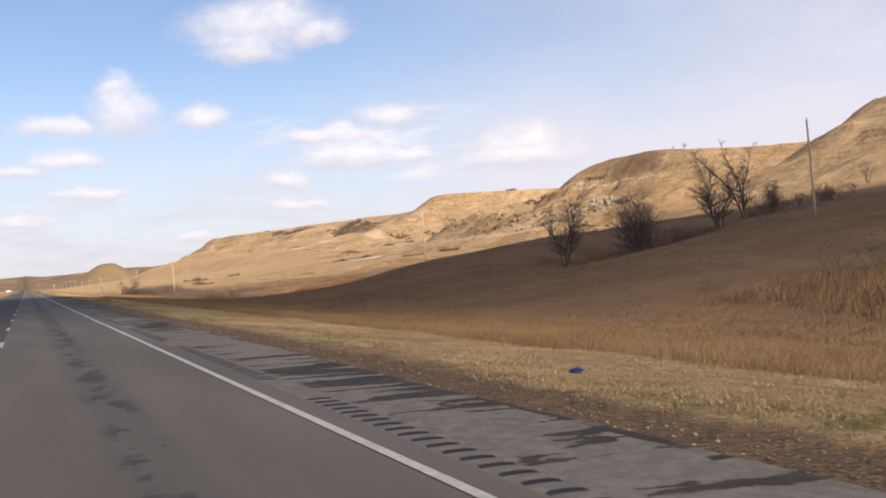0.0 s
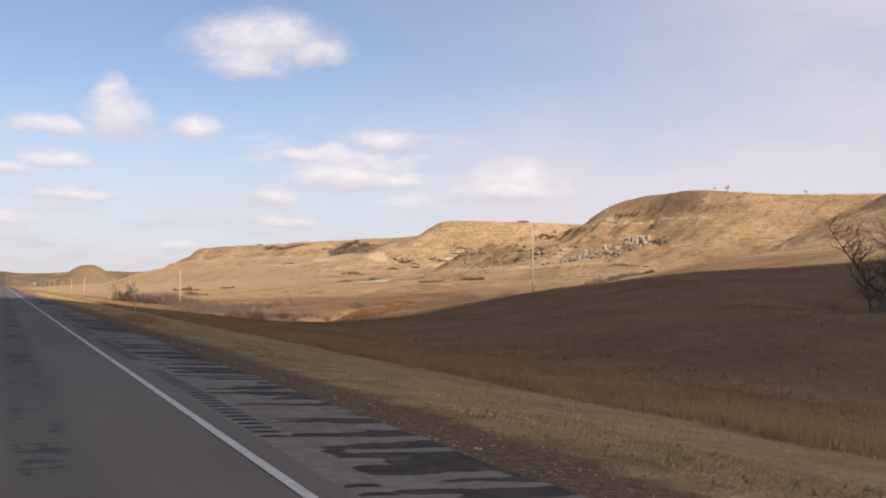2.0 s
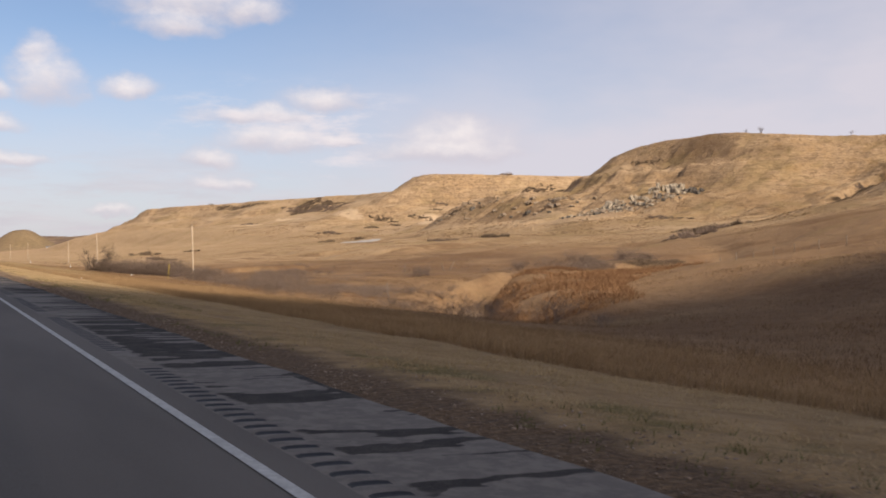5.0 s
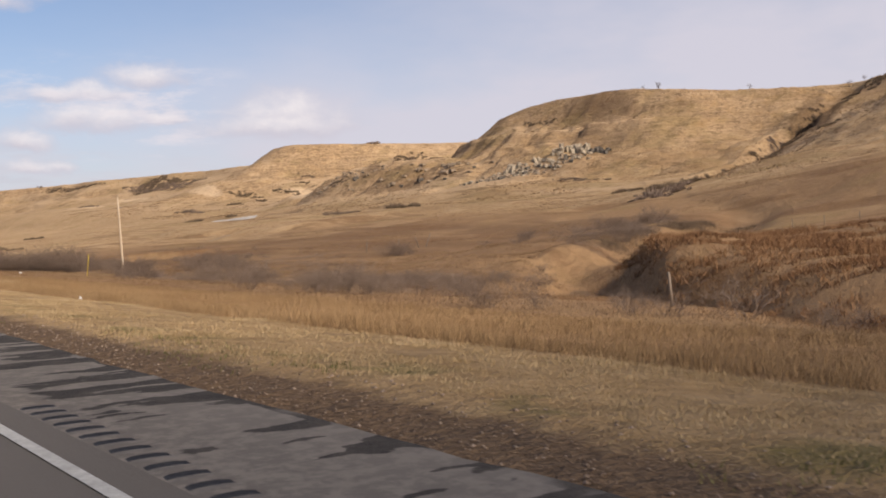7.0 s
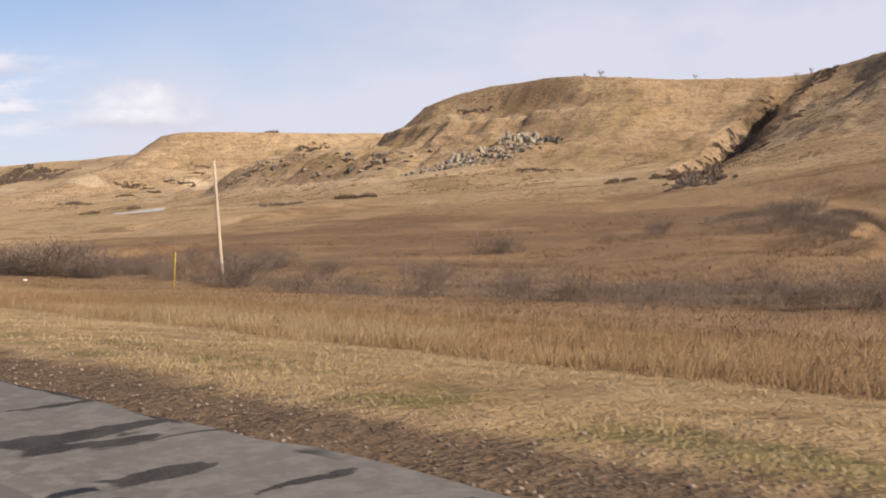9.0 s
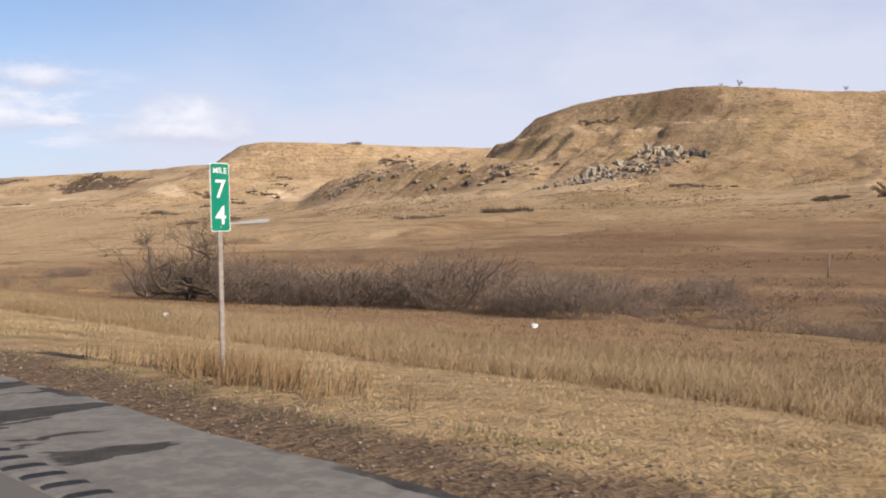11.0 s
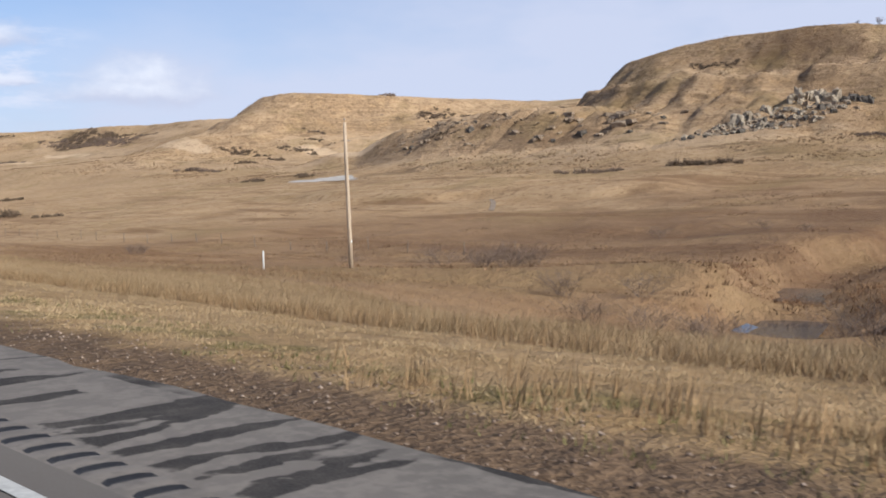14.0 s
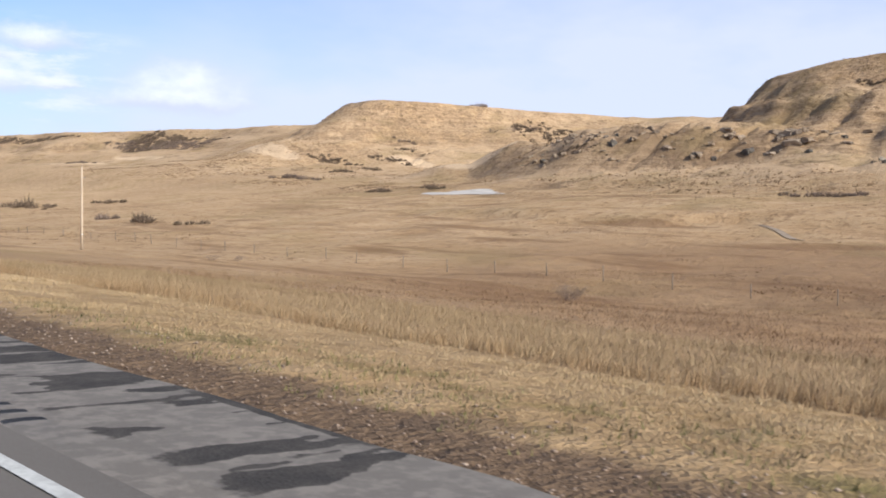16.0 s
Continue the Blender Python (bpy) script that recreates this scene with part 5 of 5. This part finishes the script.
def farm_building(x, y, w, d, h, turn, label):
    b = thing("farmhouse", label, "house", "far farm buildings", at=(x, y, float(height(x, y)) - .3), turn=turn)
    part("wall", (box(-w / 2, w / 2, -d / 2, d / 2, 0, h), M["wall_white"]), b)
    bm = bmesh.new()
    e = .4
    pts = [(-w / 2 - e, -d / 2 - e, h), (w / 2 + e, -d / 2 - e, h), (w / 2 + e, d / 2 + e, h), (-w / 2 - e, d / 2 + e, h), (-w / 2 - e, 0, h + d * .3), (w / 2 + e, 0, h + d * .3)]
    v = [bm.verts.new(p) for p in pts]
    for f in ((0, 1, 5, 4), (2, 3, 4, 5), (0, 4, 3), (1, 2, 5), (3, 2, 1, 0)):
        bm.faces.new([v[i] for i in f])
    part("roof", (bm, M["roof_grey"]), b)
    for k in range(3):
        part("window", (box(-w / 2 + w * (.2 + .3 * k) - .5, -w / 2 + w * (.2 + .3 * k) + .5, -d / 2 - .03, -d / 2 + .02, h * .4, h * .8), M["pane"]), b)


farm_building(208, 1880, 16, 9, 5, .1, "white farmhouse with a grey roof far down the valley")
farm_building(232, 1900, 11, 8, 4, .3, "small white farm shed with a grey roof")
farm_building(180, 1870, 9, 7, 3.5, 0, "low white outbuilding at the foot of a knoll")
farm_building(-34, 2150, 9, 6, 3.2, .2, "white farm building far beyond the road")
farm_building(-70, 2200, 10, 8, 4, .5, "small white shed far beyond the road")

# ---- grass and gravel ----


def blades(name, label, x, y, tall, wide, per, mat, seed, lean=.35, clump=.06):
    """Grass tufts at the given places: per blades each, tapering to a tip."""
    r = np.random.default_rng(seed)
    n = len(x)
    base = np.repeat(np.stack([x, y, height(x, y) - .02], -1), per, 0)
    m = n * per
    h = np.repeat(tall if np.ndim(tall) else np.full(n, tall), per) * r.uniform(.55, 1.15, m)
    a = r.uniform(0, math.tau, m)
    w = wide * r.uniform(.6, 1.4, m)
    base[:, :2] += r.normal(0, clump, (m, 2))
    side = np.stack([np.cos(a) * w, np.sin(a) * w, np.zeros(m)], -1)
    tip = base + np.stack([r.normal(.12, lean, m) * h, r.normal(-.08, lean, m) * h, h], -1)
    v = np.stack([base - side, base + side, tip], 1).reshape(-1, 3)
    ob = new(name, raw_mesh(name, v, np.arange(m * 3).reshape(-1, 3), mat))
    tagged(ob, label, "grass", kind="stuff")


def scatter(n, x0, x1, y0, y1, seed, power=1.0):
    r = np.random.default_rng(seed)
    return x0 + (x1 - x0) * r.random(n) ** power, y0 + (y1 - y0) * r.random(n)


x, y = scatter(150000, 5.7, 12.6, -6, 470, 1, 1.1)
keep = fuzz(x, y * .35, 1.1, 41) + .5 * fuzz(x, y, .5, 42) > -.55 + 1.0 * soft(6.8, 5.7, x)
blades("mown_grass", "short dry straw-coloured mown grass on the verge", x[keep], y[keep], .062 + .03 * fuzz(x[keep], y[keep], 2.0, 43), .0065, 6, M["straw"], 2, .6, .09)
x, y = scatter(70000, 12.2, 25, -6, 470, 3, 1.2)
for name_label, mat, pick in (("tall dry brown grass in the ditch", "tall", y + 40 * fuzz(x, y, 12, 57) < 275), ("tall dry straw-coloured grass in the ditch", "pale", y + 40 * fuzz(x, y, 12, 57) >= 275)):
    blades("tall_grass", name_label, x[pick], y[pick], .27 + .12 * fuzz(x[pick], y[pick], 5, 44), .0062, 10, M[mat], 4, .55, .25)
x, y = scatter(9000, 12.15, 13.2, -6, 470, 5)
blades("tall_grass", "dense front edge of the tall brown grass", x, y, .34 + .10 * fuzz(x, y, 3, 45), .006, 10, M["tall"], 6, .26, .1)
x, y = scatter(70000, 23, 85, -6, 480, 7, 1.5)
blades("rank_grass", "matted dark brown prairie growth on the valley floor", x, y, .19 + .10 * fuzz(x, y, 9, 46), .013, 6, M["rank"], 8, .6, .4)
x, y = scatter(11000, 5.3, 8.4, -6, 470, 9, 1.2)
keep = fuzz(x, y * .3, 1.6, 47) > .2
blades("green_grass", "sparse green grass at the gravel's edge", x[keep], y[keep], .1, .009, 5, M["green"], 10)
# taller clumps round the posts on the verge
rng = np.random.default_rng(11)
cx3 = np.concatenate([rng.normal(c, s, n) for c, s, n in ((6.9, .35, 170), (6.6, .5, 110), (6.9, .3, 60), (6.6, .4, 260), (6.9, .5, 90))])
cy3 = np.concatenate([rng.normal(c, s, n) for c, s, n in ((301.6, 1.2, 170), (363.5, 2.2, 110), (108, .6, 60), (106.3, 1.9, 260), (372, 2.5, 90))])
blades("grass_clump", "tall dry weeds round the roadside posts", cx3, cy3, .42, .008, 9, M["tall"], 12, .22, .1)
# rough weeds on the near slope
x, y = scatter(5000, 29, 50, 12, 40, 13)
keep = fuzz(x, y, 7, 48) > 0
blades("weeds", "rough tawny weeds on the near slope", x[keep], y[keep], .5, .016, 7, M["rank"], 14, .4, .3)


x, y = scatter(9000, 52, 112, 236, 312, 25)
keep = (bed_side(x, y) > 3) & (fuzz(x, y, 6, 65) + .7 * fuzz(x, y, 2.2, 66) > .05)
blades("weeds", "tufted tawny grass on the far bank of the creek", x[keep], y[keep], .38 + .2 * fuzz(x[keep], y[keep], 3, 67), .022, 6, M["rank"], 26, .6, .22)
x, y = scatter(15000, 44, 100, 196, 262, 23)
keep = (bed_side(x, y) < -1) & (bed_side(x, y) > -32) & (fuzz(x, y, 5, 62) + .7 * fuzz(x, y, 2, 63) > -.25)
blades("weeds", "rough russet weeds and tussocks on the bank", x[keep], y[keep], .55 + .3 * fuzz(x[keep], y[keep], 3, 64), .036, 7, M["russet"], 24, .6, .22)
x, y = scatter(26000, 26, 120, 8, 230, 21, 1.3)
keep = fuzz(x, y, 14, 58) + .8 * fuzz(x, y, 4, 59) > .25
blades("weeds", "clumps of brown weeds over the near hill", x[keep], y[keep], .26 + .14 * fuzz(x[keep], y[keep], 5, 60), .02, 5, M["rank"], 22, .5, .35)


def stones(n, seed):
    r = np.random.default_rng(seed)
    x, y = 4.45 + 2.0 * r.random(n) ** 1.1, -6 + 476 * r.random(n)
    s = .007 + .022 * r.random(n) ** 5
    unit = np.array([(1, 0, 0), (-1, 0, 0), (0, 1, 0), (0, -1, 0), (0, 0, 1), (0, 0, -1)], float)
    v = unit[None] * (s[:, None] * r.uniform(.6, 1.4, (n, 6)))[..., None]
    a = r.uniform(0, math.tau, n)
    c, d = np.cos(a)[:, None], np.sin(a)[:, None]
    v = np.stack([v[..., 0] * c - v[..., 1] * d, v[..., 0] * d + v[..., 1] * c, v[..., 2] * .7], -1)
    v += np.stack([x, y, np.maximum(height(x, y), road_z(x) - .05) + s * .3], -1)[:, None]
    f = np.array([(0, 2, 4), (2, 1, 4), (1, 3, 4), (3, 0, 4), (2, 0, 5), (1, 2, 5), (3, 1, 5), (0, 3, 5)])
    faces = (np.arange(n)[:, None, None] * 6 + f[None]).reshape(-1, 3)
    tagged(new("gravel", raw_mesh("gravel", v.reshape(-1, 3), faces, M["stone"])), "brown and pale gravel stones beside the shoulder", "gravel", kind="stuff")


stones(60000, 15)


def hill_tufts():
    """Dark bunchgrass and sage scattered over the eroded slopes."""
    r = np.random.default_rng(71)
    n = 26000
    x, y = r.uniform(225, 450, n), r.uniform(330, 960, n)
    keep = (fuzz(x, y, 26, 51) + .7 * fuzz(x, y, 9, 52) > .15) & (x < knots(y, RIM_Y, RIM_X, 14) + 6)
    x, y = x[keep], y[keep]
    blades("slope_tufts", "brown bunchgrass and sage dotted over the eroded slopes", x, y, .45 + .3 * fuzz(x, y, 4, 53), .11, 5, M["rank"], 72, .5, .3)
    n = 30000
    x, y = 45 + 190 * r.random(n) ** 1.3, r.uniform(300, 720, n)
    keep = (fuzz(x, y, 22, 54) + .6 * fuzz(x, y, 8, 55) > .1) & ((y < 470) | (r.random(n) < .22))
    x, y = x[keep], y[keep]
    blades("flat_tufts", "brown weeds dotted over the valley floor", x, y, .22 + .15 * fuzz(x, y, 4, 56), .06, 5, M["rank"], 73, .5, .3)


hill_tufts()
